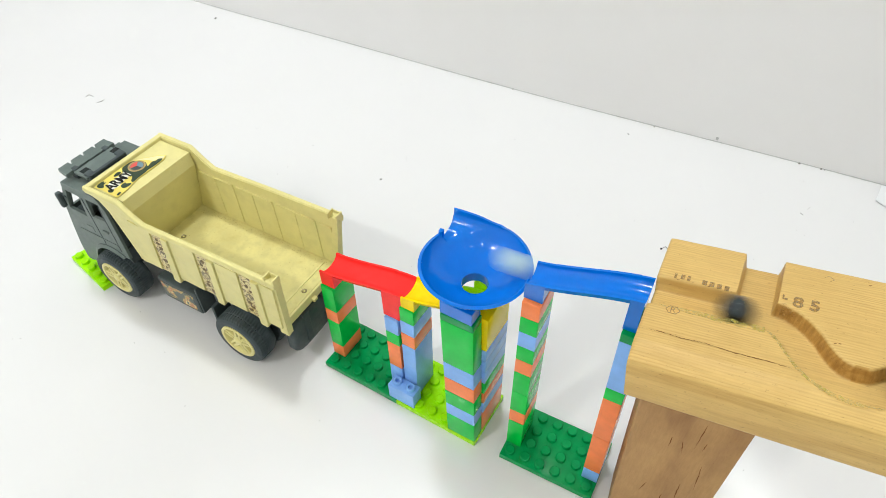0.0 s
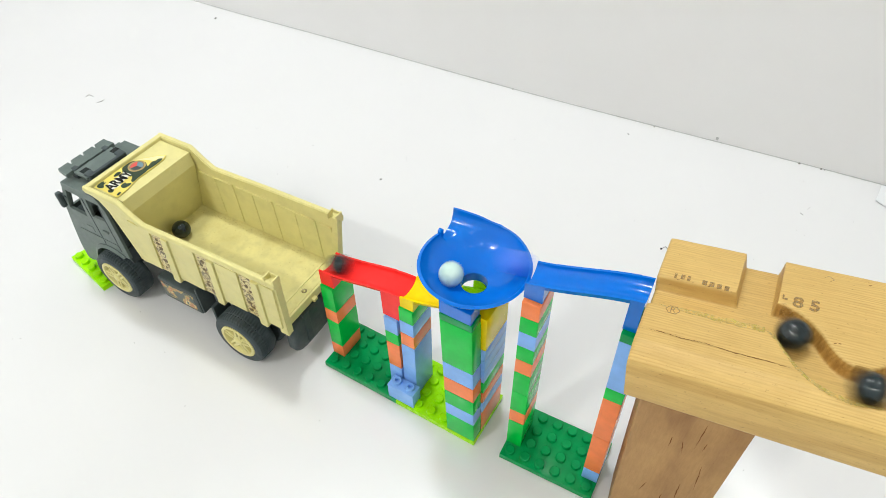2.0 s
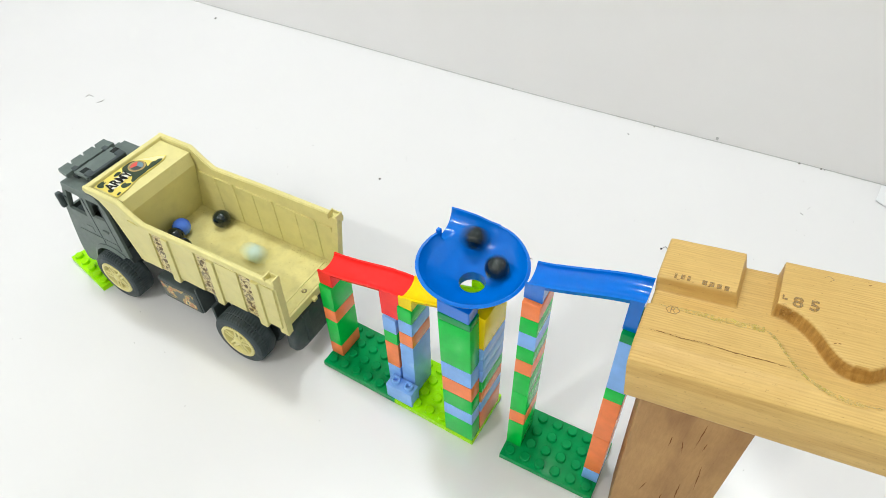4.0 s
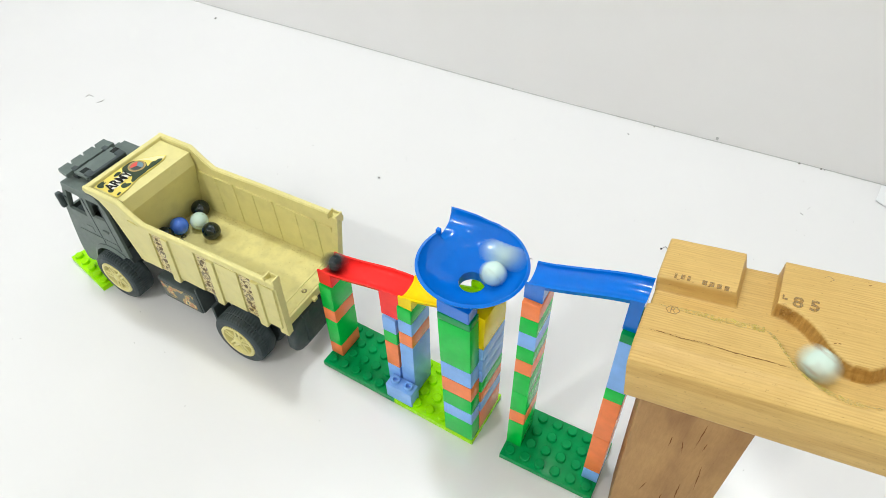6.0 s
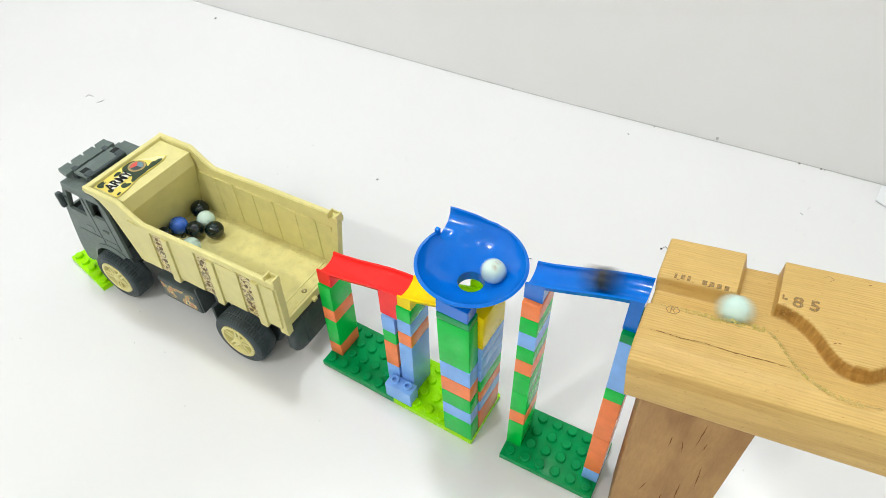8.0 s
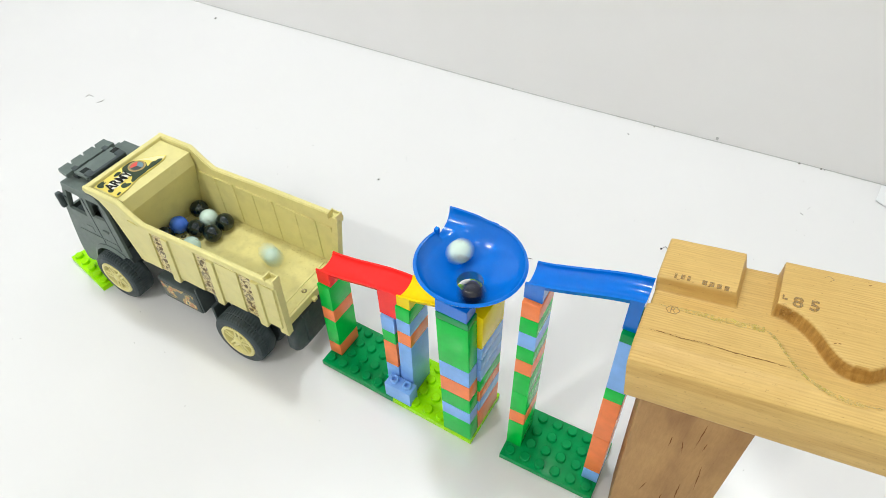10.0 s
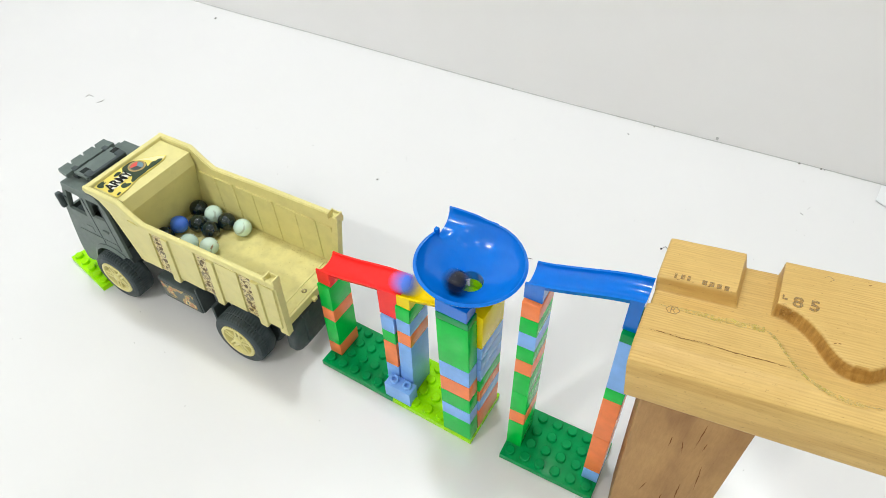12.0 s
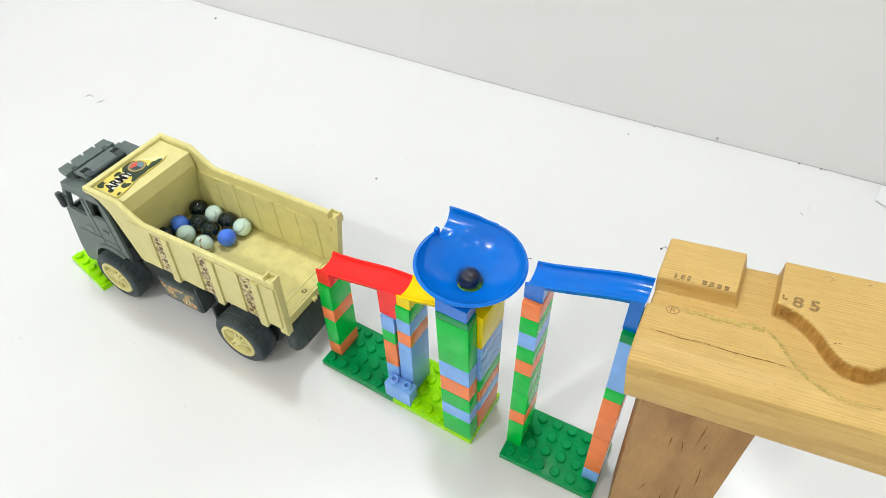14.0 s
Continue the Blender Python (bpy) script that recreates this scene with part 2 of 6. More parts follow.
def brick(parent, x0, x1, y0, y1, z0, z1, material, lean=(0.0, 0.0), studs=False):
    """A toy brick as a part; alike bricks share one mesh. lean: sideways shift per height."""
    key = (round(x1 - x0, 2), round(y1 - y0, 2), round(z1 - z0, 2), material.name, studs)
    if key not in BRICKS:
        w, d, h = x1 - x0, y1 - y0, z1 - z0
        bm = box(-w / 2 + 0.012, w / 2 - 0.012, -d / 2 + 0.012, d / 2 - 0.012, 0.012, h - 0.012, bevel=0.045)
        if studs:
            for i in range(round(w)):
                for j in range(round(d)):
                    px, py = -w / 2 + i + 0.5, -d / 2 + j + 0.5
                    ring = [(0.31, h - 0.02), (0.31, h + 0.2), (0.28, h + 0.24), (0.17, h + 0.24), (0.15, h + 0.21), (0.15, h - 0.02)]
                    loops = [[bm.verts.new((px + r * math.cos(k * math.pi / 10), py + r * math.sin(k * math.pi / 10), z)) for k in range(20)] for r, z in ring]
                    for a, b in zip(loops, loops[1:]):
                        for k in range(20):
                            bm.faces.new((a[k], a[(k + 1) % 20], b[(k + 1) % 20], b[k]))
        ob = part("brick", bm, material, parent, smooth=True)
        BRICKS[key] = ob.data
    else:
        ob = new("brick", BRICKS[key])
        ob.parent = parent
    ob.matrix_local = Matrix.Translation(Vector(((x0 + x1) / 2 + lean[0] * (z0 - PLATE), (y0 + y1) / 2 + lean[1] * (z0 - PLATE), z0)) * S) @ Euler((0, math.atan(lean[0]), 0)).to_matrix().to_4x4()
    return ob


def stack(parent, x0, x1, y0, y1, levels, lean=(0.0, 0.0)):
    """Bricks on one another: levels is (top, material) from the plate upwards."""
    z = PLATE
    for top, material in levels:
        brick(parent, x0, x1, y0, y1, z, top, material, lean)
        z = top


def base_plate(parent, x0, material, nx=6, ny=4, name="base_plate", y0=0.0):
    bm = box(x0, x0 + nx, y0, y0 + ny, 0, PLATE, bevel=0.05)
    for i in range(nx):
        for j in range(ny):
            add_cyl(bm, 0.32, PLATE - 0.02, PLATE + 0.25, x0 + i + 0.5, y0 + j + 0.5, 20, 0.31, 0.04)
    return part(name, bm, material, parent, smooth=True)


def chute(parent, x0, x1, y0, y1, lip, material, feet=(), sink=0.52, thick=0.12, n=26):
    """An S-curved half-pipe slide: lip(x) is the height of its edges; feet are blocks (from, to, bottom) under it."""
    xs = sorted({x0 + (x1 - x0) * k / n for k in range(n + 1)} | {e + o for f in feet for e in f[:2] for o in (-0.001, 0.001) if x0 <= e + o <= x1})
    sections = []
    for x in xs:
        z = lip(x)
        foot = [f for f in feet if f[0] <= x <= f[1]]
        a, b = y0 + 0.02, y1 - 0.02
        low = foot[0][2] if foot else z - sink - thick
        yc, r = (y0 + y1) / 2, (y1 - y0) / 2
        inner = [(yc - (r - 0.13) * math.cos(t), z - sink * math.sin(t)) for t in [math.pi * i / 14 for i in range(15)]]
        if foot:
            outer = [(b, z), (b, (z + low) / 2), (b, low), (a, low), (a, (z + low) / 2), (a, z)]
        else:
            outer = [(yc + r * math.cos(t), z - (sink + thick) * math.sin(t)) for t in [math.pi * i / 5 for i in range(6)]]
        sections.append([(x, yy, zz) for yy, zz in inner + outer])
    return part("chute", sweep(sections), material, parent, smooth=True)


# the tower beside the bench
entry_tower = empty("entry_tower", pose(0, 0, 0), "toy brick tower with blue slide on dark green plate", "toy tower")
base_plate(entry_tower, 0, DARKGREEN)
stack(entry_tower, 0, 1, 1, 3, [(3.17, GREEN), (4.38, ORANGE), (6.4, GREEN), (8.39, GREEN), (9.6, ORANGE), (10.81, GREEN), (12.02, SKY), (13.24, GREEN), (14.45, ORANGE)])
# the topmost brick here is a green one; dark green paints in its shade
stack(entry_tower, 5, 6, 1, 3, [(1.68, SKY), (5.5, ORANGE), (9.4, ORANGE), (10.4, GREEN), (14.3, SKY), (14.92, DARKGREEN)], lean=(-0.012, 0))
entry_lip = lambda x: 15.36 + 1.8 * glide(-1.2, 6.4, x)
chute(entry_tower, -0.02, 5.42, 1.25, 2.92, entry_lip, BLUE, [(-0.1, 0.96, 14.46), (4.8, 5.5, 14.94)])

# the tower with the funnel, standing with the red slide on two joined plates
RUN = Matrix.Translation(Vector((0.022, -0.175, 0)) * S) @ pose(0, 0, 0, 0, 0, -2.773)
funnel_tower = empty("funnel_tower", RUN, "toy brick marble tower with blue funnel and red slide", "toy tower")
base_plate(funnel_tower, -14, DARKGREEN)
base_plate(funnel_tower, -8, LIME)
stack(funnel_tower, -14, -13, 1, 3, [(1.7, ORANGE), (4.3, GREEN), (5.5, ORANGE), (7.8, GREEN)], lean=(0.018, 0))
stack(funnel_tower, -9, -8, 1, 3, [(2.8, SKY), (5.3, ORANGE), (6.4, GREEN), (7.8, SKY)])
stack(funnel_tower, -7.9, -6.9, 1, 3, [(5.8, SKY), (7.0, ORANGE), (8.2, SKY), (9.4, GREEN)], lean=(0.012, 0))
brick(funnel_tower, -8.6, -6.6, 0.05, 0.98, PLATE, 1.9, SKY, studs=True)
stack(funnel_tower, -4, -2, 0, 0.98, [(2.4, GREEN), (3.6, SKY), (5.0, GREEN), (6.4, ORANGE), (7.9, SKY), (11.7, GREEN), (12.25, DARKGREEN)], lean=(-0.03, 0))
stack(funnel_tower, -3, -2, 1, 3.6, [(2.6, ORANGE), (3.7, SKY), (4.8, ORANGE), (5.9, GREEN), (7.0, SKY), (8.1, SKY), (9.15, SKY), (11.9, YELLOW)], lean=(0.0, 0))
stack(funnel_tower, -4, -3.02, 3.02, 3.62, [(4.6, GREEN), (8.8, GREEN), (11.9, LIME)])
red_lip = lambda x: 9.0 + 1.15 * glide(-14.0, -7.6, x)
chute(funnel_tower, -13.85, -7.75, 1.15, 3.0, red_lip, RED, [(-13.86, -12.86, 7.81), (-9.1, -7.7, 7.81)])
yellow_lip = lambda x: 10.2 + 1.6 * glide(-8.4, -2.0, x)
chute(funnel_tower, -4.6, -2.05, 1.1, 3.0, yellow_lip, LIME)
chute(funnel_tower, -7.7, -4.61, 1.1, 3.0, yellow_lip, YELLOW, [(-7.75, -6.8, 9.42)])


def funnel(parent, cx, cy):
    """One moulded bowl with a hole: round rim, and a tangent entry channel whose outer wall runs on round the back."""
    curve = [(0.74, 12.95), (0.9, 13.05), (1.4, 13.25), (2.0, 13.55), (2.5, 13.95), (2.78, 14.38), (2.92, 14.66), (3.4, 15.6), (4.2, 17.2)]
    corner, end, R = math.degrees(math.atan2(2.58, -2.76)), 157.5, 2.9

    def reach(a):
        """Radius and rim height at the angle a."""
        if 90 <= a <= corner:
            t = math.tan(radians(a))
            x = -2.9 / (0.116 - t) if a > 90.01 else 0.0
            x = max(-2.76, min(0.0, x))
            return math.hypot(x, 2.9 + 0.116 * x), None
        if corner < a <= end:
            return min(3.78, 2.76 / -math.cos(radians(a))), None
        rise = 0.22 * (1 - glide(0.0, 62.0, 90 - a)) if 28 < a < 90 else 0.0
        return R, 14.5 + rise

    def bowl_height(r):
        for (r0, z0), (r1, z1) in zip(curve, curve[1:]):
            if r <= r1:
                return z0 + (z1 - z0) * (r - r0) / (r1 - r0)
        return curve[-1][1]

    def height(a, r):
        x, y = r * math.cos(radians(a)), r * math.sin(radians(a))
        z = bowl_height(r) - 0.12 * glide(2.2, R, r)
        if 90 <= a <= end:
            f = 1 + x / 2.76
            top, w = 15.0 - 0.27 * f * f, 1.25
            d = max(0.0, min(w, 2.9 + 0.116 * x - y))
            hc = 14.05 + (top - 14.05) * (1 - math.sqrt(max(0.0, 1 - (1 - d / w) ** 2)))
            k = 0.12
            h = max(0.0, k - abs(z + 0.32 * glide(0.0, 0.6, f) * glide(2.2, 2.9, r) - hc)) / k
            return min(z + 0.32 * glide(0.0, 0.6, f) * glide(2.2, 2.9, r), hc) - h * h * k * 0.25
        rim = reach(a)[1]
        return z + (rim - 14.5) * glide(2.2, R, r)

    angles = [360 * k / 144 for k in range(144)]
    angles = sorted([a for a in angles if abs(a - corner) > 1 and abs(a - end) > 1] + [corner - 0.7, corner, corner + 0.7, end - 0.6, end + 0.6])
    steps = [0, 0.1, 0.22, 0.35, 0.48, 0.6, 0.7, 0.78, 0.84, 0.89, 0.93, 0.96, 0.985, 1.0]
    bm = bmesh.new()
    upper, lower = [], []
    for a in angles:
        far = reach(a)[0]
        row, under = [], []
        for q in steps:
            r = 0.74 + (far - 0.74) * q
            e = 0.02
            slope_r = (height(a, r) - height(a, r - e)) / e
            slope_a = (height(a + 0.4, r) - height(a - 0.4, r)) / (2 * radians(0.4) * max(r, 0.3)) if not (corner - 2 < a < end + 2) else 0.0
            n = Vector((-slope_r, -max(-1.5, min(1.5, slope_a)), 1)).normalized()
            c, d = math.cos(radians(a)), math.sin(radians(a))
            z = height(a, r)
            row.append(bm.verts.new((cx + r * c, cy + r * d, z)))
            k = 0.13 if q < 0.98 else 0.16
            under.append(bm.verts.new((cx + (r - n.x * k) * c + n.y * k * d, cy + (r - n.x * k) * d - n.y * k * c, z - n.z * k)))
        upper.append(row)
        lower.append(under)
    m = len(angles)
    for i in range(m):
        j = (i + 1) % m
        for q in range(len(steps) - 1):
            bm.faces.new((upper[i][q], upper[j][q], upper[j][q + 1], upper[i][q + 1]))
            bm.faces.new((lower[i][q], lower[i][q + 1], lower[j][q + 1], lower[j][q]))
        bm.faces.new((upper[i][0], lower[i][0], lower[j][0], upper[j][0]))
        bm.faces.new((upper[i][-1], upper[j][-1], lower[j][-1], lower[i][-1]))
    snug = Matrix.Translation((cx, cy, 0)) @ Matrix.Diagonal((0.966, 0.966, 1, 1)) @ Matrix.Translation((-cx, -cy, 0))
    bmesh.ops.transform(bm, verts=bm.verts, matrix=snug)
    bowl = part("funnel_bowl", bm, BLUE, parent, smooth=True)
    bowl.data.set_sharp_from_angle(angle=radians(70))
    bowl.location = Vector((-0.07, 0.0, 0.06)) * S
    # rolled bead under the round part of the rim
    sections = []
    for k in range(73):
        a = end + 4 - 360 + (360 - end - 4 + 90) * k / 72
        far, rim = reach(a % 360)
        if rim is None:
            far, rim = R, 14.72
        sections.append([(cx + (far + dr) * math.cos(radians(a)), cy + (far + dr) * math.sin(radians(a)), rim + dz) for dr, dz in ((-0.05, -0.02), (0.0, 0.0), (0.03, -0.04), (0.03, -0.16), (-0.04, -0.18))])
    bead = sweep(sections)
    bmesh.ops.transform(bead, verts=bead.verts, matrix=snug)
    part("rim_bead", bead, BLUE, parent, smooth=True).location = bowl.location
    neck = lathe([(0.71, 12.94), (0.71, 12.35), (0.86, 12.35), (0.86, 12.9)], 48)
    bmesh.ops.translate(neck, vec=(cx, cy, 0), verts=neck.verts)
    part("neck", neck, BLUE, parent, smooth=True).location = bowl.location
    part("tab", box(-6.2, -5.95, 3.0, 3.25, 14.2, 14.75, bevel=0.05), BLUE, parent)
    part("collar", box(cx - 0.98, cx + 0.92, 0.02, 0.98, 12.27, 13.2, bevel=0.05), BLUE, parent)
    part("collar", box(cx + 0.4, cx + 1.3, 2.7, 3.58, 11.9, 12.75, bevel=0.05), BLUE, parent)
    return bowl


funnel(funnel_tower, -3.36, 2.1)

def lettering(name, text, size, material, parent, m, bold=0.0):
    """Built-in font turned into a mesh, lying in its local xy plane."""
    cu = bpy.data.curves.new(name, "FONT")
    cu.body, cu.size, cu.align_x, cu.align_y = text, size, "CENTER", "CENTER"
    cu.extrude, cu.offset = 0.00008, bold
    tmp = new(name, cu)
    me = bpy.data.meshes.new_from_object(tmp)
    bpy.data.objects.remove(tmp)
    me.materials.clear()
    me.materials.append(material)
    ob = new(name, me)
    ob.parent = parent
    ob.matrix_local = m
    return ob


# ---------------------------------------------------------------- the grooved bench
BEAM = Matrix(((0.991, -0.026, -0.13, 5.545 * S), (0.03, 0.9996, 0.0, -1.7 * S), (0.13, -0.004, 0.991, 17.4 * S), (0, 0, 0, 1)))
bench = empty("wooden_bench", Matrix.Identity(4), "pine plank with a routed marble groove resting on a wooden leg", "wooden ramp")
WIDE, THICK, LONG, DEEP = 7.14, 2.95, 34.0, 0.83
GROOVE = [(-0.6, 3.7), (3.6, 3.75), (4.6, 3.8), (5.2, 3.6), (5.75, 3.1), (6.1, 2.6), (6.6, 2.0), (7.2, 1.6), (7.9, 1.48), (8.7, 1.62), (9.6, 2.3), (10.5, 3.0), (12, 3.6), (36, 3.6)]


def smooth_line(points, steps=6):
    """A Catmull-Rom curve through the points."""
    out = []
    for i in range(len(points) - 1):
        p0, p1, p2, p3 = (Vector((*points[max(0, min(len(points) - 1, k))], 0)) for k in (i - 1, i, i + 1, i + 2))
        for k in range(steps):
            t = k / steps
            v = 0.5 * (2 * p1 + (p2 - p0) * t + (2 * p0 - 5 * p1 + 4 * p2 - p3) * t * t + (3 * p1 - p0 - 3 * p2 + p3) * t ** 3)
            out.append((v.x, v.y))
    return out + [points[-1]]


GROOVE = [(-0.6, 3.7), (3.0, 3.72)] + smooth_line(GROOVE[1:12]) + [(12, 3.6), (36, 3.6)]


def groove_distance(x, y):
    best = 99.0
    for (ax, ay), (bx, by) in zip(GROOVE, GROOVE[1:]):
        dx, dy = bx - ax, by - ay
        t = max(0.0, min(1.0, ((x - ax) * dx + (y - ay) * dy) / (dx * dx + dy * dy)))
        best = min(best, math.hypot(x - ax - t * dx, y - ay - t * dy))
    return best


def plank():
    """The plank's top as a fine sheet with the routed groove and side notch sunk into it, closed below."""
    xs = [0.0, 0.03, 0.08] + [0.15 + 0.05 * i for i in range(198)] + [10.1 + 0.4 * i for i in range(60)]
    ys = [0.0, 0.04, 0.1, 0.18, 0.28, 0.4, 0.5, 0.58, 0.65] + [0.7 + 0.05 * i for i in range(122)] + [6.85, 6.93, 7.0, 7.08, WIDE]
    rf, rb, re = 0.85, 0.1, 0.15

    def top(x, y):
        z = 0.012 * noise.noise(Vector((x * 0.7, y * 2.0, 0)))
        wob = 0.012 * noise.noise(Vector((x * 2.1, y * 2.1, 3.0)))
        d = groove_distance(x, y) + wob
        cut = 1 - (glide(0.72, 0.86, d) if x > 3.4 else glide(0.68, 0.9, d))
        if y > 3.7:
            e = min(x - 3.32, 4.78 - x) + wob
            cut = max(cut, glide(-0.07, 0.08, e))
        z -= DEEP * cut
        if y < rf:
            t = 1 - y / rf
            z -= 0.62 * rf * (0.4 * t + 0.6 * (1 - math.sqrt(max(0.0, 1 - t * t))))
        if WIDE - y < rb:
            z -= rb - math.sqrt(max(0, rb * rb - (rb - WIDE + y) ** 2))
        if x < re:
            z -= re - math.sqrt(max(0, re * re - (re - x) ** 2))
        return z

    bm = bmesh.new()
    grid = [[bm.verts.new((x, y - 0.12 * max(0.0, 1 - y), top(x, y))) for y in ys] for x in xs]
    for a, b in zip(grid, grid[1:]):
        for j in range(len(ys) - 1):
            bm.faces.new((a[j], b[j], b[j + 1], a[j + 1]))
    rounded = 0.3
    skirt_f = [[bm.verts.new((x, o - 0.12, z)) for x in xs] for o, z in ((0.0, -THICK + rounded), (0.09, -THICK + 0.1), (rounded, -THICK))]
    skirt_b = [[bm.verts.new((x, WIDE - o, z)) for x in xs] for o, z in ((0.0, -THICK + rounded), (0.09, -THICK + 0.1), (rounded, -THICK))]
    n = len(xs)
    front = [[g[0] for g in grid]] + skirt_f
    back = [[g[-1] for g in grid]] + skirt_b
    for rows in (front, back):
        for a, b in zip(rows, rows[1:]):
            for i in range(n - 1):
                bm.faces.new((a[i], a[i + 1], b[i + 1], b[i]))
    for i in range(n - 1):
        bm.faces.new((front[-1][i], front[-1][i + 1], back[-1][i + 1], back[-1][i]))
    for i in (0, -1):
        ring = grid[i] + [r[i] for r in back[1:]] + [r[i] for r in front[1:]][::-1]
        bm.faces.new(ring)
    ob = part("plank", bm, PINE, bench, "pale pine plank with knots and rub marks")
    ob.data.shade_smooth()
    ob.data.set_sharp_from_angle(angle=radians(75))
    ob.matrix_local = BEAM
    return ob


plank_ob = plank()


def ribbon(points, width, lift=0.012, jag=0.5, seed=1, wander=0.6):
    """A thin uneven strip along a line of points on the plank's top."""
    rnd = random.Random(seed)
    bm = bmesh.new()
    rows = []
    steps = 14 if len(points) < 9 else 4
    for (ax, ay), (bx, by) in zip(points, points[1:]):
        for k in range(steps):
            f = k / steps
            w = width * (1 - jag * rnd.random())
            o = wander * width * (rnd.random() - 0.5)
            rows.append((ax + (bx - ax) * f, ay + (by - ay) * f + o, w))
    m = len(rows)
    prev = None
    for i, (x, y, w) in enumerate(rows):
        w *= min(1.0, 6.0 * (i + 0.5) / m, 6.0 * (m - i - 0.5) / m)
        pair = (bm.verts.new((x, y - w / 2, lift)), bm.verts.new((x, y + w / 2, lift)))
        if prev:
            bm.faces.new((prev[0], pair[0], pair[1], prev[1]))
        prev = pair
    return bm


part("split", ribbon([(-0.0, 1.36), (0.9, 1.43), (1.7, 1.37), (2.6, 1.44), (3.7, 1.36), (4.9, 1.4), (6.05, 1.33)], 0.045, 0.014, 0.85), CRACK, plank_ob, "dark drying split")
def beside(offset, x0, x1):
    """Points at a sideways offset from the groove's middle line."""
    out = []
    for (ax, ay), (bx, by) in zip(GROOVE, GROOVE[1:]):
        if x0 <= ax <= x1:
            d = Vector((bx - ax, by - ay)).normalized()
            out.append((ax + d.y * offset, ay - d.x * offset))
    return out


part("rub_mark", ribbon([(0.5, 2.86), (1.4, 2.86), (2.4, 2.88), (3.4, 2.9)] + beside(0.9, 3.6, 5.0), 0.34, 0.012, 0.3, 2, 0.2), POLLEN, plank_ob, "faint greenish rub mark")
part("rub_mark", ribbon(beside(0.9, 5.0, 8.6), 0.22, 0.012, 0.3, 3, 0.2), POLLEN, plank_ob)
# faded grade stamps: letters that can be read, bars for the rest
for x, y, w in ((0.75, 4.72, 0.1), (1.05, 4.74, 0.16), (1.3, 4.74, 0.14), (1.95, 4.7, 0.2), (2.25, 4.7, 0.2), (2.55, 4.68, 0.2), (2.85, 4.66, 0.18)):
    part("stamp_bar", box(x - w / 2, x + w / 2, y - 0.14, y + 0.14, 0.008, 0.016), STAMP, plank_ob)
lettering("stamp", "8 5", 0.0098, STAMP, plank_ob, pose(5.85 * S, 4.8 * S, 0.016 * S), 0.0003)
part("stamp_bar", box(4.95, 5.15, 4.82, 4.92, 0.008, 0.016), STAMP, plank_ob)
part("stamp_bar", box(4.95, 5.02, 4.95, 5.08, 0.008, 0.016), STAMP, plank_ob)
lettering("stamp", "R", 0.0048, STAMP, plank_ob, pose(1.08 * S, 2.72 * S, 0.016 * S))
hexa = [(1.08 + 0.3 * math.cos(k * math.pi / 3), 2.73 + 0.24 * math.sin(k * math.pi / 3)) for k in range(6)]
hexb = [(1.08 + 0.26 * math.cos(k * math.pi / 3), 2.73 + 0.2 * math.sin(k * math.pi / 3)) for k in range(6)]
part("stamp_ring", plate(hexa, [hexb], 0.006, lambda a, b, d: Vector((a, b, 0.008 + d))), STAMP, plank_ob)
part("pencil_mark", ribbon([(6.3, 6.55), (6.5, 6.75), (6.72, 6.6), (6.5, 6.35)], 0.04, 0.012, 0.4, 5), STAMP, plank_ob)
for x, y in ((6.95, 3.1), (7.1, 3.15), (7.95, 6.7), (0.85, 4.5), (2.1, 4.52)):
    part("knot_fleck", ribbon([(x, y), (x + 0.12, y + 0.03)], 0.05, 0.013, 0.5, 6), CRACK, plank_ob)


def torn_fibres():
    """Ragged wood fibres left standing at the corner of the groove."""
    rnd = random.Random(12)
    bm = bmesh.new()
    for _ in range(26):
        r = rnd.uniform(0.035, 0.1)
        f = rnd.random()
        m = Matrix.LocRotScale((4.86 + 0.85 * f, 4.62 - 0.22 * f - 0.14 * rnd.random(), -0.08 - 0.6 * rnd.random() * (1 - 0.6 * f)), Euler((rnd.uniform(0, 6), rnd.uniform(0, 6), rnd.uniform(0, 6))), (1.0, rnd.uniform(0.4, 0.9), rnd.uniform(0.3, 0.7)))
        made = bmesh.ops.create_icosphere(bm, subdivisions=1, radius=r, matrix=m)["verts"]
        for v in made:
            v.co += Vector((rnd.random() - 0.5, rnd.random() - 0.5, rnd.random() - 0.5)) * r * 0.7
    part("torn_fibres", bm, PINE, plank_ob, "ragged torn wood fibres")


torn_fibres()


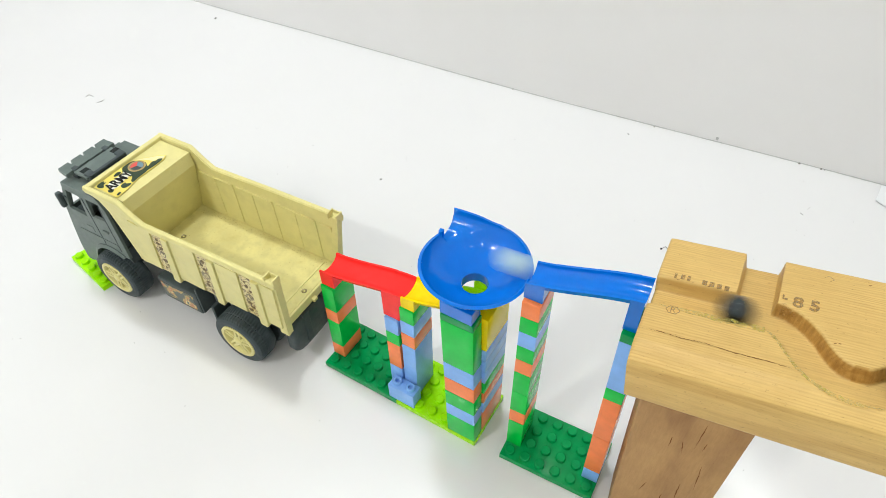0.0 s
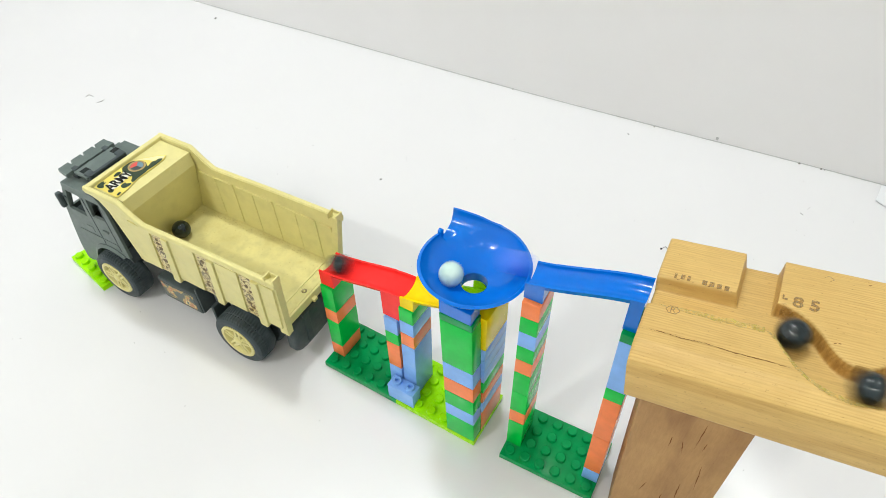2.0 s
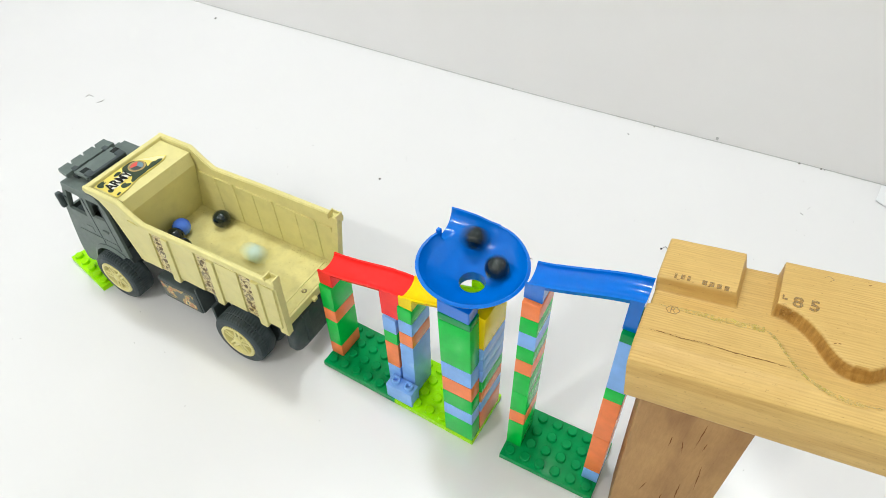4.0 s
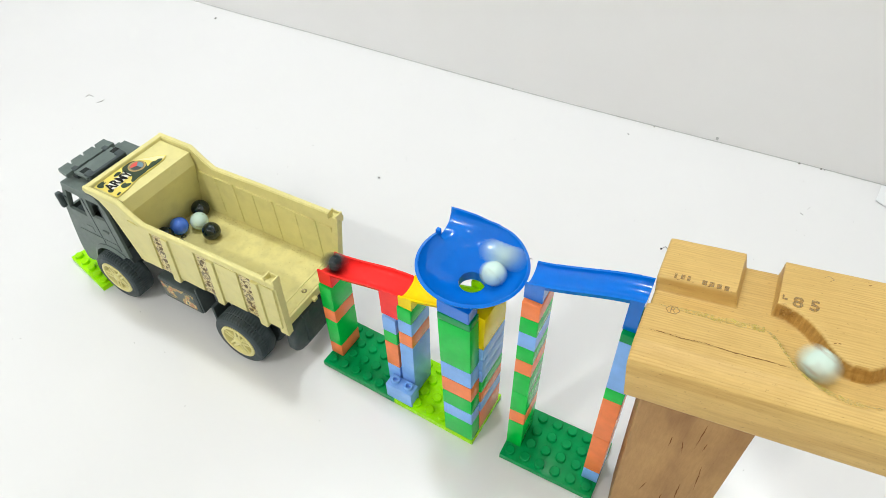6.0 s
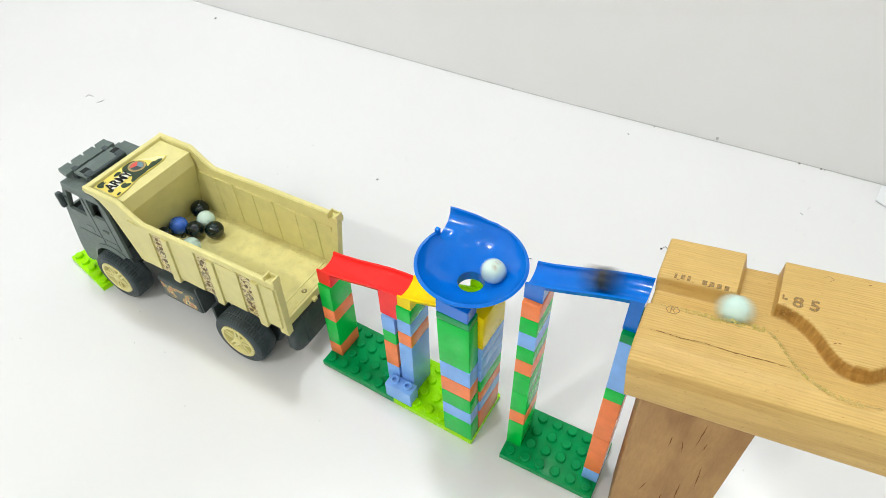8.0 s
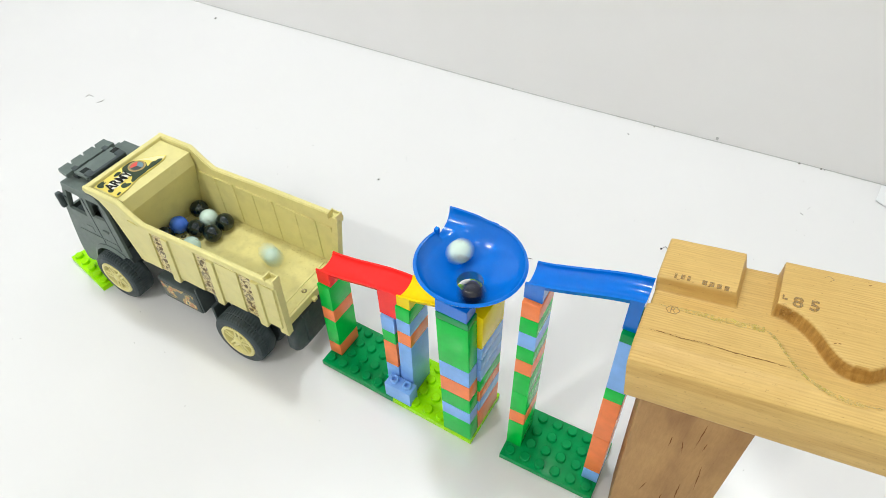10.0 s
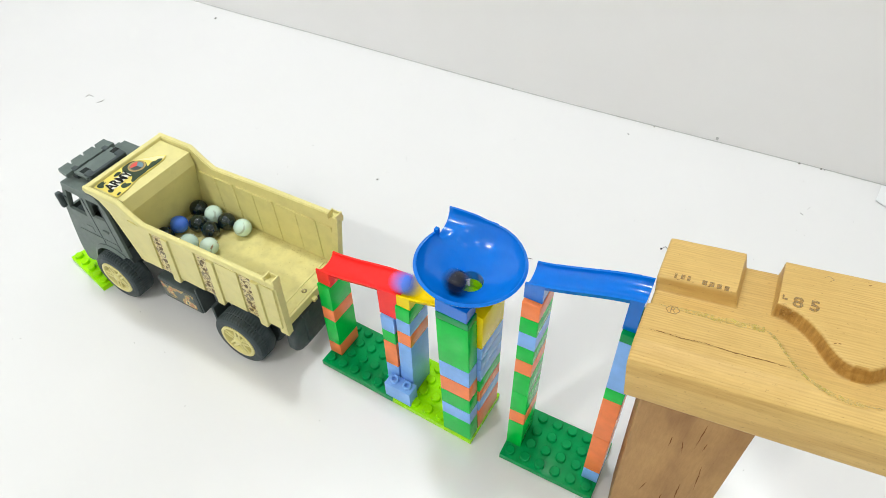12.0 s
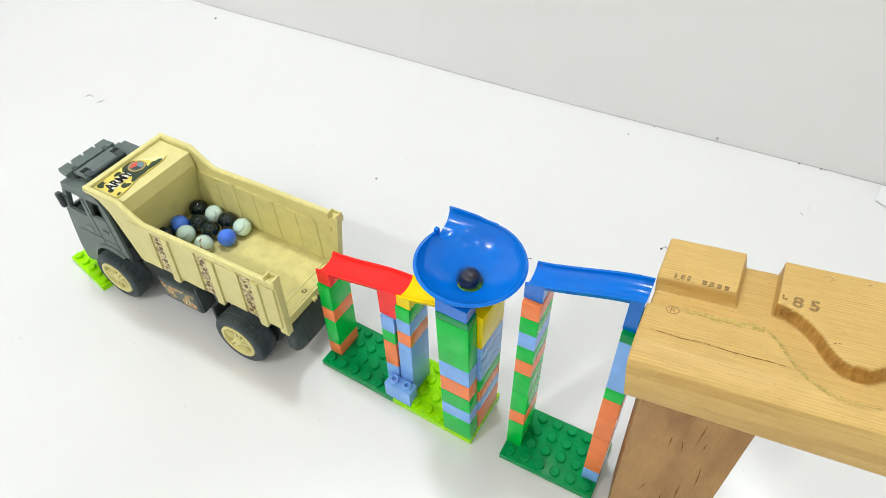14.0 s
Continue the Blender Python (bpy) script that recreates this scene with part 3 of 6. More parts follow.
def bench_leg():
    bm = box(-2.0, 2.52, 0.0, 2.9, 0.0, 13.75, bevel=0.12)
    for v in bm.verts:
        v.co.x += 0.02 * noise.noise(Vector((v.co.x, v.co.y, v.co.z))) - (0.5 * v.co.z / 13.75 if v.co.x < 0 else 0.0)
    # grain along the leg's height: local x is up
    bmesh.ops.transform(bm, verts=bm.verts, matrix=Euler((0, radians(90), 0)).to_matrix().to_4x4())
    ob = part("leg", bm, OLDWOOD, bench, "weathered leg with drying cracks")
    corner = Matrix.Translation(Vector((11.52, 0.15, 0.0)) * S)
    turned = corner @ pose(0, 0, 0, 0, 0, 7) @ corner.inverted()   # the leg stands a little askew
    ob.matrix_local = turned @ Matrix.Translation(Vector((9.0, 0.15, 0.0)) * S) @ Euler((0, radians(-90), 0)).to_matrix().to_4x4()
    rnd = random.Random(4)
    for x, z0, x1, z1 in ((9.62, 12.37, 9.58, 10.22), (8.49, 10.62, 8.51, 9.64), (9.01, 10.48, 9.19, 9.41), (9.97, 10.96, 9.95, 10.11), (10.28, 8.86, 10.5, 6.23), (8.32, 5.62, 8.1, 4.49), (9.8, 6.62, 9.9, 4.38), (9.24, 4.87, 9.25, 3.64)):
        bm = bmesh.new()
        prev = None
        for k in range(13):
            f = k / 12
            w = 0.021 * math.sin(math.pi * min(0.97, f + 0.1)) * (0.7 + 0.5 * rnd.random())
            px = x + (x1 - x) * f + 0.03 * (rnd.random() - 0.5)
            z = z0 + (z1 - z0) * f
            pair = (bm.verts.new((px - w, 0.135, z)), bm.verts.new((px + w, 0.135, z)))
            if prev:
                bm.faces.new((prev[0], pair[0], pair[1], prev[1]))
            prev = pair
        part("crack", bm, CRACK, bench).matrix_local = turned
    return ob


bench_leg()

# ---------------------------------------------------------------- lime plate under the truck's front
lime = tagged(base_plate(None, 0, LIME, 5, 2, "studded_plate"), "lime green studded plate lying flat under the truck", "toy plate")
lime.matrix_world = pose(-38.05 * S, -0.9 * S, 0, 0, 0, -13)

# ---------------------------------------------------------------- the dump truck
TRUCK = pose(-14.421 * S, -1.2 * S, 0, 0, 0, -1.25)
truck = empty("dump_truck", TRUCK, "toy dump truck with tan tipper bed and grey-green cab", "toy truck")
BW = 6.715          # width over the bed's rims


def camo(name, seed, shades, scale=160.0):
    """Printed camouflage: hard-edged blotches of three or four colours."""
    m, nt, b, _, _ = shader(name)
    c = coords(nt)
    c.inputs["Location"].default_value = (seed, seed * 0.7, 0)
    n = noise_tex(nt, c, scale, 3, 0.6)
    r = ramp(nt, n, "Fac", [(p, lin(*rgb)) for p, rgb in shades])
    r.color_ramp.interpolation = "CONSTANT"
    wire(nt, r, 0, b, "Base Color")
    b.inputs["Roughness"].default_value = 0.3
    return m


STICKER_YELLOW = plastic("sticker_yellow", (236, 219, 112), 0.35)
STICKER_CREAM = plastic("sticker_cream", (236, 228, 176), 0.35)
STICKER_GREEN = plastic("sticker_green", (54, 70, 54), 0.35, 0.15)
EMBLEM_TAN = plastic("emblem_tan", (186, 160, 104), 0.35, 0.2)
CAMO_DISC = camo("disc_camouflage_print", 4.1, [(0.0, (110, 96, 60)), (0.42, (226, 214, 158)), (0.58, (150, 124, 70)), (0.66, (92, 78, 48))], 190.0)
CAMO_SIDE = camo("side_camouflage_print", 1.7, [(0.0, (112, 92, 56)), (0.4, (222, 208, 148)), (0.5, (150, 124, 74)), (0.54, (226, 214, 156)), (0.62, (190, 156, 78)), (0.67, (84, 70, 42))], 120.0)
PRINT_DARK = plastic("dark_print", (112, 94, 58), 0.4)
CAMO_TANK = camo("tank_camouflage_print", 2.9, [(0.0, (70, 82, 78)), (0.52, (196, 172, 96)), (0.58, (190, 120, 80)), (0.64, (226, 214, 150)), (0.7, (70, 80, 76))], 95.0)
STICKER_WHITE = plastic("sticker_white", (235, 235, 225), 0.35)
EMBLEM_RED = plastic("emblem_red", (222, 92, 84), 0.35)
EMBLEM_GREY = plastic("emblem_grey", (140, 130, 104), 0.35)
EMBLEM_BLUE = plastic("emblem_blue", (120, 150, 165), 0.35)
SMOKE = plastic("dark_window_plastic", (30, 36, 36), 0.15)
GRIT = plastic("brown_grit", (196, 182, 120), 0.8)
CREAM = plastic("cream_plastic", (214, 204, 160), 0.4)


def smooth_loop(points):
    """Rounds the corners of a closed outline by cutting them twice."""
    for _ in range(2):
        points = [q for (a, b), (c, d) in zip(points, points[1:] + points[:1]) for q in ((0.75 * a + 0.25 * c, 0.75 * b + 0.25 * d), (0.25 * a + 0.75 * c, 0.25 * b + 0.75 * d))]
    return points


def lean_in(z):
    """How far the bed's sides stand in from the rim at height z."""
    return 0.42 * max(0.0, (10.0 - z) / 6.0)


REPEATS = (-10.25, -6.35, -2.76)   # the printed strips along the bed


def side_profile():
    """Outline of a side panel, scalloped along its lower edge where the ribs end."""
    lower = [(-13.95, 4.75), (-13.6, 4.6), (-13.1, 4.7), (-12.95, 5.0)]
    for u in (-11.05, -7.1, -3.35):
        lower += [(u - 1.2, 4.98), (u - 1.1, 4.85), (u + 0.2, 4.8), (u + 0.45, 4.55), (u + 1.2, 4.52), (u + 1.35, 4.95)]
    return [(0.0, 10.1), (-5.6, 9.98), (-11.1, 9.75), (-11.9, 10.25), (-12.8, 11.0), (-15.9, 10.98), (-15.95, 10.5), (-14.9, 10.2), (-14.45, 9.4), (-14.1, 6.5)] + lower + [(-1.2, 4.9), (-0.95, 4.2), (-0.6, 4.15)]


def tipper_bed():
    bed = part("bed", box(-13.9, -0.85, 0.5, BW - 0.38, 5.0, 5.5, bevel=0.03), TANFLOOR, truck, "scuffed tan tipper floor")
    near = lambda a, b, d: Vector((a, lean_in(b) + d, b))
    far = lambda a, b, d: Vector((a, BW - 0.5 * lean_in(b) - d, b))
    part("side_panel", plate(side_profile(), [], 0.22, near), TAN, bed)
    part("side_panel", plate(side_profile(), [], 0.3, far), TAN, bed)
    # rounded rim caps along the top edges
    line = [(0.05, 10.12), (-5.6, 10.0), (-11.05, 9.78), (-11.9, 10.28), (-12.85, 11.02), (-15.95, 11.0)]
    for v0, v1 in ((-0.16, 0.2), (BW - 0.3, BW + 0.1)):
        sections = [[(u, v0, z - 0.14), (u, v0 + 0.06, z + 0.04), (u, v0 + 0.16, z + 0.1), (u, v1 - 0.16, z + 0.1), (u, v1 - 0.06, z + 0.04), (u, v1, z - 0.14), (u, v1 - 0.06, z - 0.42), (u, v0 + 0.06, z - 0.42)] for u, z in line]
        part("rim", sweep(sections), TAN, bed, smooth=True)
    # bulkhead and its sloping shoulder, with the flat canopy over the cab
    shape = [(-13.9, 5.2), (-13.5, 5.2), (-12.65, 9.75), (-12.82, 10.72), (-15.95, 10.78), (-15.98, 10.55), (-13.45, 10.5), (-13.25, 9.7)]
    part("bulkhead", plate(shape, [], BW - 0.8, lambda a, b, d: Vector((a, 0.4 + d, b))), TAN, bed)
    part("front_rim", box(-16.02, -15.6, 0.1, BW - 0.1, 10.6, 11.04, bevel=0.1), TAN, bed)
    # raised panels and ledges on both inner faces
    for k, (u0, u1, top) in enumerate([(-12.4, -11.05, 9.04), (-10.99, -9.35, 9.02), (-9.0, -7.58, 9.02), (-7.52, -5.75, 9.0), (-5.35, -3.83, 8.98), (-3.77, -2.1, 8.94), (-1.7, -0.75, 8.9)]):
        for side in (near, far):
            low = 5.55
            part("inner_panel", plate([(u0 + 0.25, low), (min(u1 + 0.25, -0.9), low), (u1, top), (u0, top + 0.03)], [], 0.07, lambda a, b, d, f=side: f(a, b, (0.21 if f is near else 0.29) + d)), TAN, bed)
            part("ledge", plate([(u0, top), (u1, top - 0.02), (u1, top + 0.1), (u0, top + 0.12)], [], 0.14, lambda a, b, d, f=side: f(a, b, (0.21 if f is near else 0.29) + d)), TAN, bed)
    # outside: a printed strip beside a proud rib, then a flat raised field up to the next strip
    rake = lambda f, out: lambda a, b, d: f(a - (0.12 - 0.0107 * a) * (9.4 - b), b, d - out)   # they slant forward towards the cab
    edges = [-12.6] + [u + 1.4 for u in REPEATS]
    ends = [u - 0.34 for u in REPEATS] + [-0.25]
    for side in (near, far):
        for u in REPEATS:
            part("rib", plate([(u + 0.82, 4.65), (u + 0.9, 4.52), (u + 1.32, 4.5), (u + 1.42, 4.62), (u + 1.38, 9.5), (u + 0.86, 9.52)], [], 0.3, rake(side, 0.26)), TAN, bed)
        for a, b in zip(edges, ends):
            part("raised_field", plate([(a + 0.04, 5.02), (b, 5.0), (b, 9.5), (a + 0.02, 9.55)], [], 0.2, rake(side, 0.13)), TAN, bed)
    for u in REPEATS:
        strip = part("printed_strip", plate([(u - 0.3, 4.95), (u + 0.8, 4.92), (u + 0.8, 9.3), (u - 0.3, 9.35)], [], 0.03, rake(near, 0.03)), CAMO_SIDE, bed, "camouflage print strip")
        for r, mat, out in ((0.46, CAMO_DISC, 0.05), (0.3, EMBLEM_GREY, 0.065), (0.2, CAMO_DISC, 0.08)):
            part("emblem", plate([(u + 0.25 + r * math.cos(2 * math.pi * k / 20), 7.15 + 1.15 * r * math.sin(2 * math.pi * k / 20)) for k in range(20)], [], 0.02, rake(near, out)), mat, strip)
        rnd = random.Random(round(-10 * u))
        for zc in (8.75, 8.3, 7.85, 6.35, 5.9, 5.45):
            cu, r = u + 0.25 + rnd.uniform(-0.22, 0.22), rnd.uniform(0.14, 0.26)
            blob = [(cu + r * rnd.uniform(0.5, 1.2) * math.cos(math.pi * k / 3.5), zc + 0.9 * r * rnd.uniform(0.4, 1.2) * math.sin(math.pi * k / 3.5)) for k in range(7)]
            part("print_mark", plate(smooth_loop(blob), [], 0.02, rake(near, 0.05)), PRINT_DARK, strip)
    # rear posts with open hinge sockets
    for v0 in (0.0, BW - 0.5):
        bm = plate([(0.0, 10.16), (-0.42, 10.12), (-1.25, 4.2), (-0.62, 4.15)], [], 0.5, lambda a, b, d, s=v0: Vector((a, (lean_in(b) if s < 1 else BW - 0.5 * lean_in(b) - 0.5) + d, b)))
        part("rear_post", bm, TAN, bed)
        bm = bmesh.new()
        add_box(bm, -0.72, -0.62, v0 - 0.12, v0 + 0.5, 10.0, 10.48, 0.03)
        add_box(bm, -0.02, 0.08, v0 - 0.12, v0 + 0.5, 10.0, 10.5, 0.03)
        add_box(bm, -0.66, 0.04, v0 + 0.41, v0 + 0.5, 10.0, 10.42, 0.03)
        part("hinge_socket", bm, TAN, bed)
    part("rear_sill", box(-1.05, -0.68, 0.5, BW - 0.5, 4.75, 5.46, bevel=0.06), TAN, bed)
    part("rear_lip", box(-1.75, -1.62, 0.7, BW - 0.7, 5.45, 5.56, bevel=0.03), TAN, bed)
    part("latch", box(-0.78, -0.42, 3.1, 3.5, 4.85, 5.1, bevel=0.06), TAN, bed)
    for u, v in ((-12.2, 3.05), (-1.25, 3.2)):
        bm = lathe([(0.07, 0.0), (0.11, 0.03), (0.17, 0.04), (0.2, 0.0)], 20)
        bmesh.ops.translate(bm, vec=(u, v, 5.5), verts=bm.verts)
        part("screw", bm, SCREW, bed, "recessed metal screw", smooth=True)
    rnd = random.Random(21)
    bm = bmesh.new()
    for _ in range(240):
        u, r = rnd.uniform(-13.0, -1.3), rnd.uniform(0.01, 0.035)
        v = BW - 0.6 - abs(rnd.gauss(0, 0.3)) if rnd.random() < 0.7 else rnd.uniform(1.2, 5.5)
        bmesh.ops.create_icosphere(bm, subdivisions=1, radius=r, matrix=Matrix.LocRotScale((u, v, 5.5), None, (rnd.uniform(1, 2.4), 1.0, 0.5)))
    part("grit", bm, GRIT, bed, "brown grit and crumbs")
    return bed


bed = tipper_bed()


def canopy_sticker():
    top = 10.8
    flat = lambda h: lambda a, b, d: Vector((a, b, top + h + d))
    edge = [(-15.93, 0.58), (-15.9, 1.37), (-15.87, 2.71), (-15.93, 3.5), (-15.4, 3.75), (-15.02, 4.19), (-14.34, 4.94), (-13.89, 5.21), (-13.67, 4.85), (-13.63, 3.59), (-13.66, 2.44), (-13.4, 1.3), (-13.34, 0.45), (-14.02, 0.46), (-14.88, 0.5), (-15.43, 0.42)]
    edge = [(max(u, -15.56) if v < 3.6 else u, v) for u, v in edge]
    st = part("sticker", plate(edge, [], 0.02, flat(0)), STICKER_YELLOW, bed, "jagged yellow and green camouflage sticker")
    pale_tail = [(-15.3, 3.85), (-14.34, 4.86), (-13.92, 5.12), (-13.75, 4.85), (-14.05, 4.6), (-14.2, 4.3), (-14.5, 4.25)]
    part("blotch", plate(pale_tail, [], 0.008, flat(0.02)), STICKER_CREAM, st)
    dark = [[(-15.5, 0.62), (-15.5, 1.2), (-15.3, 1.02), (-15.2, 1.2), (-15.15, 0.85), (-14.9, 0.75), (-15.0, 0.55), (-15.35, 0.5)],
            [(-15.5, 2.75), (-15.5, 3.5), (-15.3, 3.72), (-14.6, 4.05), (-14.1, 3.7), (-13.85, 3.75), (-13.7, 3.3), (-13.7, 2.5), (-13.62, 1.98), (-13.89, 2.09), (-14.1, 2.45), (-14.65, 2.5), (-15.0, 2.35), (-15.27, 2.58)],
            [(-15.4, 2.3), (-15.15, 2.45), (-15.05, 2.05), (-15.2, 1.75), (-15.35, 1.95)],
            [(-14.49, 0.63), (-14.3, 0.95), (-14.1, 0.9), (-14.0, 0.62), (-14.24, 0.52)],
            [(-14.1, 1.4), (-14.08, 1.8), (-13.9, 1.7), (-13.62, 2.0), (-13.55, 1.5), (-13.8, 1.25)],
            [(-13.6, 0.6), (-13.65, 0.95), (-13.45, 0.9), (-13.42, 0.6)],
            [(-13.79, 3.23), (-14.04, 3.71), (-14.2, 4.3), (-14.0, 4.4), (-14.04, 4.65), (-13.79, 4.85), (-13.7, 4.6), (-13.68, 3.88)]]
    for k, shape in enumerate(dark):
        part("blotch", plate(smooth_loop(shape), [], 0.008, flat(0.024 + 0.002 * k)), STICKER_GREEN, st)
    cu, cv = -14.72, 3.36
    sector = lambda r, a0, a1: ([] if a1 - a0 == 360 else [(cu, cv)]) + [(cu + r * math.cos(radians(a0 + (a1 - a0) * i / 23.999)), cv + r * math.sin(radians(a0 + (a1 - a0) * i / 23.999))) for i in range(24)]
    for r, mat, z, a0, a1 in ((0.6, EMBLEM_TAN, 0.042, 0, 360), (0.5, EMBLEM_GREY, 0.05, 0, 360), (0.43, EMBLEM_RED, 0.058, 130, 250), (0.43, EMBLEM_BLUE, 0.058, 10, 130), (0.43, DARK, 0.058, 250, 370)):
        part("emblem", plate(sector(r, a0, a1), [], 0.01, flat(z)), mat, st)
    turn = pose(-14.55 * S, 1.66 * S, (top + 0.055) * S, 0, 0, 92)
    slab = [(-14.9, 0.9), (-14.9, 1.55), (-15.0, 2.5), (-14.35, 2.55), (-14.3, 1.9), (-14.12, 1.3), (-14.2, 0.86)]
    part("letter_ground", plate(slab, [], 0.008, flat(0.044)), STICKER_WHITE, st)
    narrow = Matrix.Diagonal((0.66, 1, 1, 1))
    lettering("lettering", "ARMY", 0.0136, BLACKINK, st, turn @ Matrix.Translation((0, 0, 0.0001)) @ narrow, 0.00045)


canopy_sticker()


def arc(cx, cz, r, a0, a1, n=14):
    return [(cx + r * math.cos(radians(a0 + (a1 - a0) * i / n)), cz + r * math.sin(radians(a0 + (a1 - a0) * i / n))) for i in range(n + 1)]


def cab():
    V0, V1 = 0.05, 5.4
    outline = [(-18.95, 9.95), (-20.05, 7.5), (-20.65, 5.2), (-21.1, 3.2), (-21.2, 1.7), (-19.6, 1.5)] + arc(-16.75, 2.14, 2.65, 190, 58) + [(-14.95, 4.4), (-14.95, 5.2), (-15.0, 9.0), (-15.4, 10.0)]
    holes = [[(-18.8, 9.5), (-19.55, 7.55), (-17.75, 7.45), (-17.45, 9.45)], [(-16.8, 9.5), (-17.0, 7.75), (-15.65, 7.9), (-15.5, 9.5)]]
    body = part("cab_side", plate(outline, holes, 0.22, lambda a, b, d: Vector((a, V0 + d, b))), CAB, truck)
    part("cab_side", plate(outline, holes, 0.22, lambda a, b, d: Vector((a, V1 - d, b))), CAB, truck)
    part("roof", plate([(-19.0, 9.9), (-18.6, 10.25), (-15.4, 10.3), (-15.35, 10.0), (-18.5, 9.95)], [], V1 - V0 + 0.1, lambda a, b, d: Vector((a, V0 - 0.05 + d, b))), CAB, truck)
    fr = plate([(V0, 0.0), (V1, 0.0), (V1 - 0.1, 8.5), (V0 + 0.1, 8.5)], [[(V0 + 0.5, 5.8), (V1 - 0.5, 5.8), (V1 - 0.6, 8.2), (V0 + 0.6, 8.2)]], 0.2,
               lambda a, b, d: Vector((-21.1 + 0.2 * b * 0.6 + 0.115 * max(0, b - 4.5) * 2.0 + d, a, 1.5 + b)))
    part("windscreen_frame", fr, CAB, truck)
    # dark plastic paints in the shade of the gap under the bed's overhang
    part("cab_back", box(-15.45, -15.2, V0 + 0.22, V1 - 0.22, 3.5, 9.8, bevel=0.05), DARK, truck)
    part("cab_floor", box(-20.5, -15.0, V0 + 0.2, V1 - 0.2, 4.9, 5.2), DARK, truck)
    for v in (0.9, 3.2):
        s = part("seat", box(-17.6, -16.0, v, v + 1.6, 5.2, 6.6, bevel=0.2), CREAM, truck)
        part("seat_back", box(-16.3, -15.8, v, v + 1.6, 6.4, 8.4, bevel=0.2), CREAM, s)
    part("dashboard", box(-19.9, -19.0, 0.5, 5.2, 6.2, 7.0, bevel=0.15), DARK, truck)
    # flared wheel arches, door seam, step and bumper
    for v0, v1 in ((-0.12, 0.24), (V1 - 0.04, V1 + 0.32)):
        inner, outer = arc(-16.75, 2.14, 2.45, 172, 60, 18), arc(-16.75, 2.14, 2.75, 172, 60, 18)
        sections = [[(i[0], v0, i[1]), (o[0], v0 + 0.1, o[1]), (o[0], v1, o[1]), (i[0], v1, i[1])] for i, o in zip(inner, outer)]
        part("wheel_arch", sweep(sections), CAB, truck, smooth=True)
    part("bumper", box(-21.45, -20.7, 0.1, V1 + 0.1, 1.2, 2.7, bevel=0.18), CAB, truck)
    for a, b, c, d in ((-17.25, -17.18, 4.9, 9.4), (-15.62, -15.55, 4.9, 9.3)):
        part("door_seam", box(a, b, V0 - 0.03, V0 + 0.05, c, d), DARK, truck)
    part("door_handle", box(-16.5, -15.95, V0 - 0.12, V0 + 0.05, 6.55, 6.75, bevel=0.04), CAB, truck)
    part("emblem", box(-18.4, -17.8, V0 - 0.04, V0 + 0.05, 5.9, 6.4, bevel=0.03), CAB, truck)
    part("door_trim", box(-19.6, -15.6, V0 - 0.05, V0 + 0.05, 5.45, 5.56), CAB, truck)
    m = part("mirror", box(-20.0, -19.62, -0.3, 0.12, 7.65, 8.95, bevel=0.14), DARK, truck)
    part("mirror_arm", box(-19.75, -19.2, 0.0, 0.35, 8.6, 8.8, bevel=0.04), DARK, m)
    return body


cab()


def roof_rack():
    rack = part("roof_rack", box(-17.9, -16.6, 0.75, 3.95, 10.75, 10.95, bevel=0.05), CAB, truck, "dark lamp bar on the roof")
    tooth = []
    n = 4
    lo, hi = 0.3, 4.35
    for k in range(n):
        a, b = lo + (hi - lo) * k / n, lo + (hi - lo) * (k + 1) / n
        tooth += [(a + 0.06, 0.62), (b - 0.14, 0.62), (b - 0.12, 0.42), (b + 0.04, 0.42)]
    tooth = [(lo, 0.0)] + tooth[:-1] + [(hi, 0.0)]
    part("lamp_bar", plate(tooth[::-1], [], 0.32, lambda a, b, d: Vector((-18.1 - b * 1.3, a, 10.95 + b * 0.25 - d))), CAB, rack)
    for v in (0.85, 3.4):
        part("bracket", box(-17.0, -16.35, v, v + 0.55, 10.3, 11.1, bevel=0.08), DARK, rack)
        part("bracket", box(-18.5, -17.9, v, v + 0.45, 10.1, 11.0, bevel=0.08), DARK, rack)
        part("slot", box(-17.55, -17.05, v + 0.1, v + 0.65, 10.94, 10.98), SMOKE, rack)
    part("rail", box(-16.55, -16.3, 0.95, 3.9, 10.85, 11.1, bevel=0.06), DARK, rack)


roof_rack()


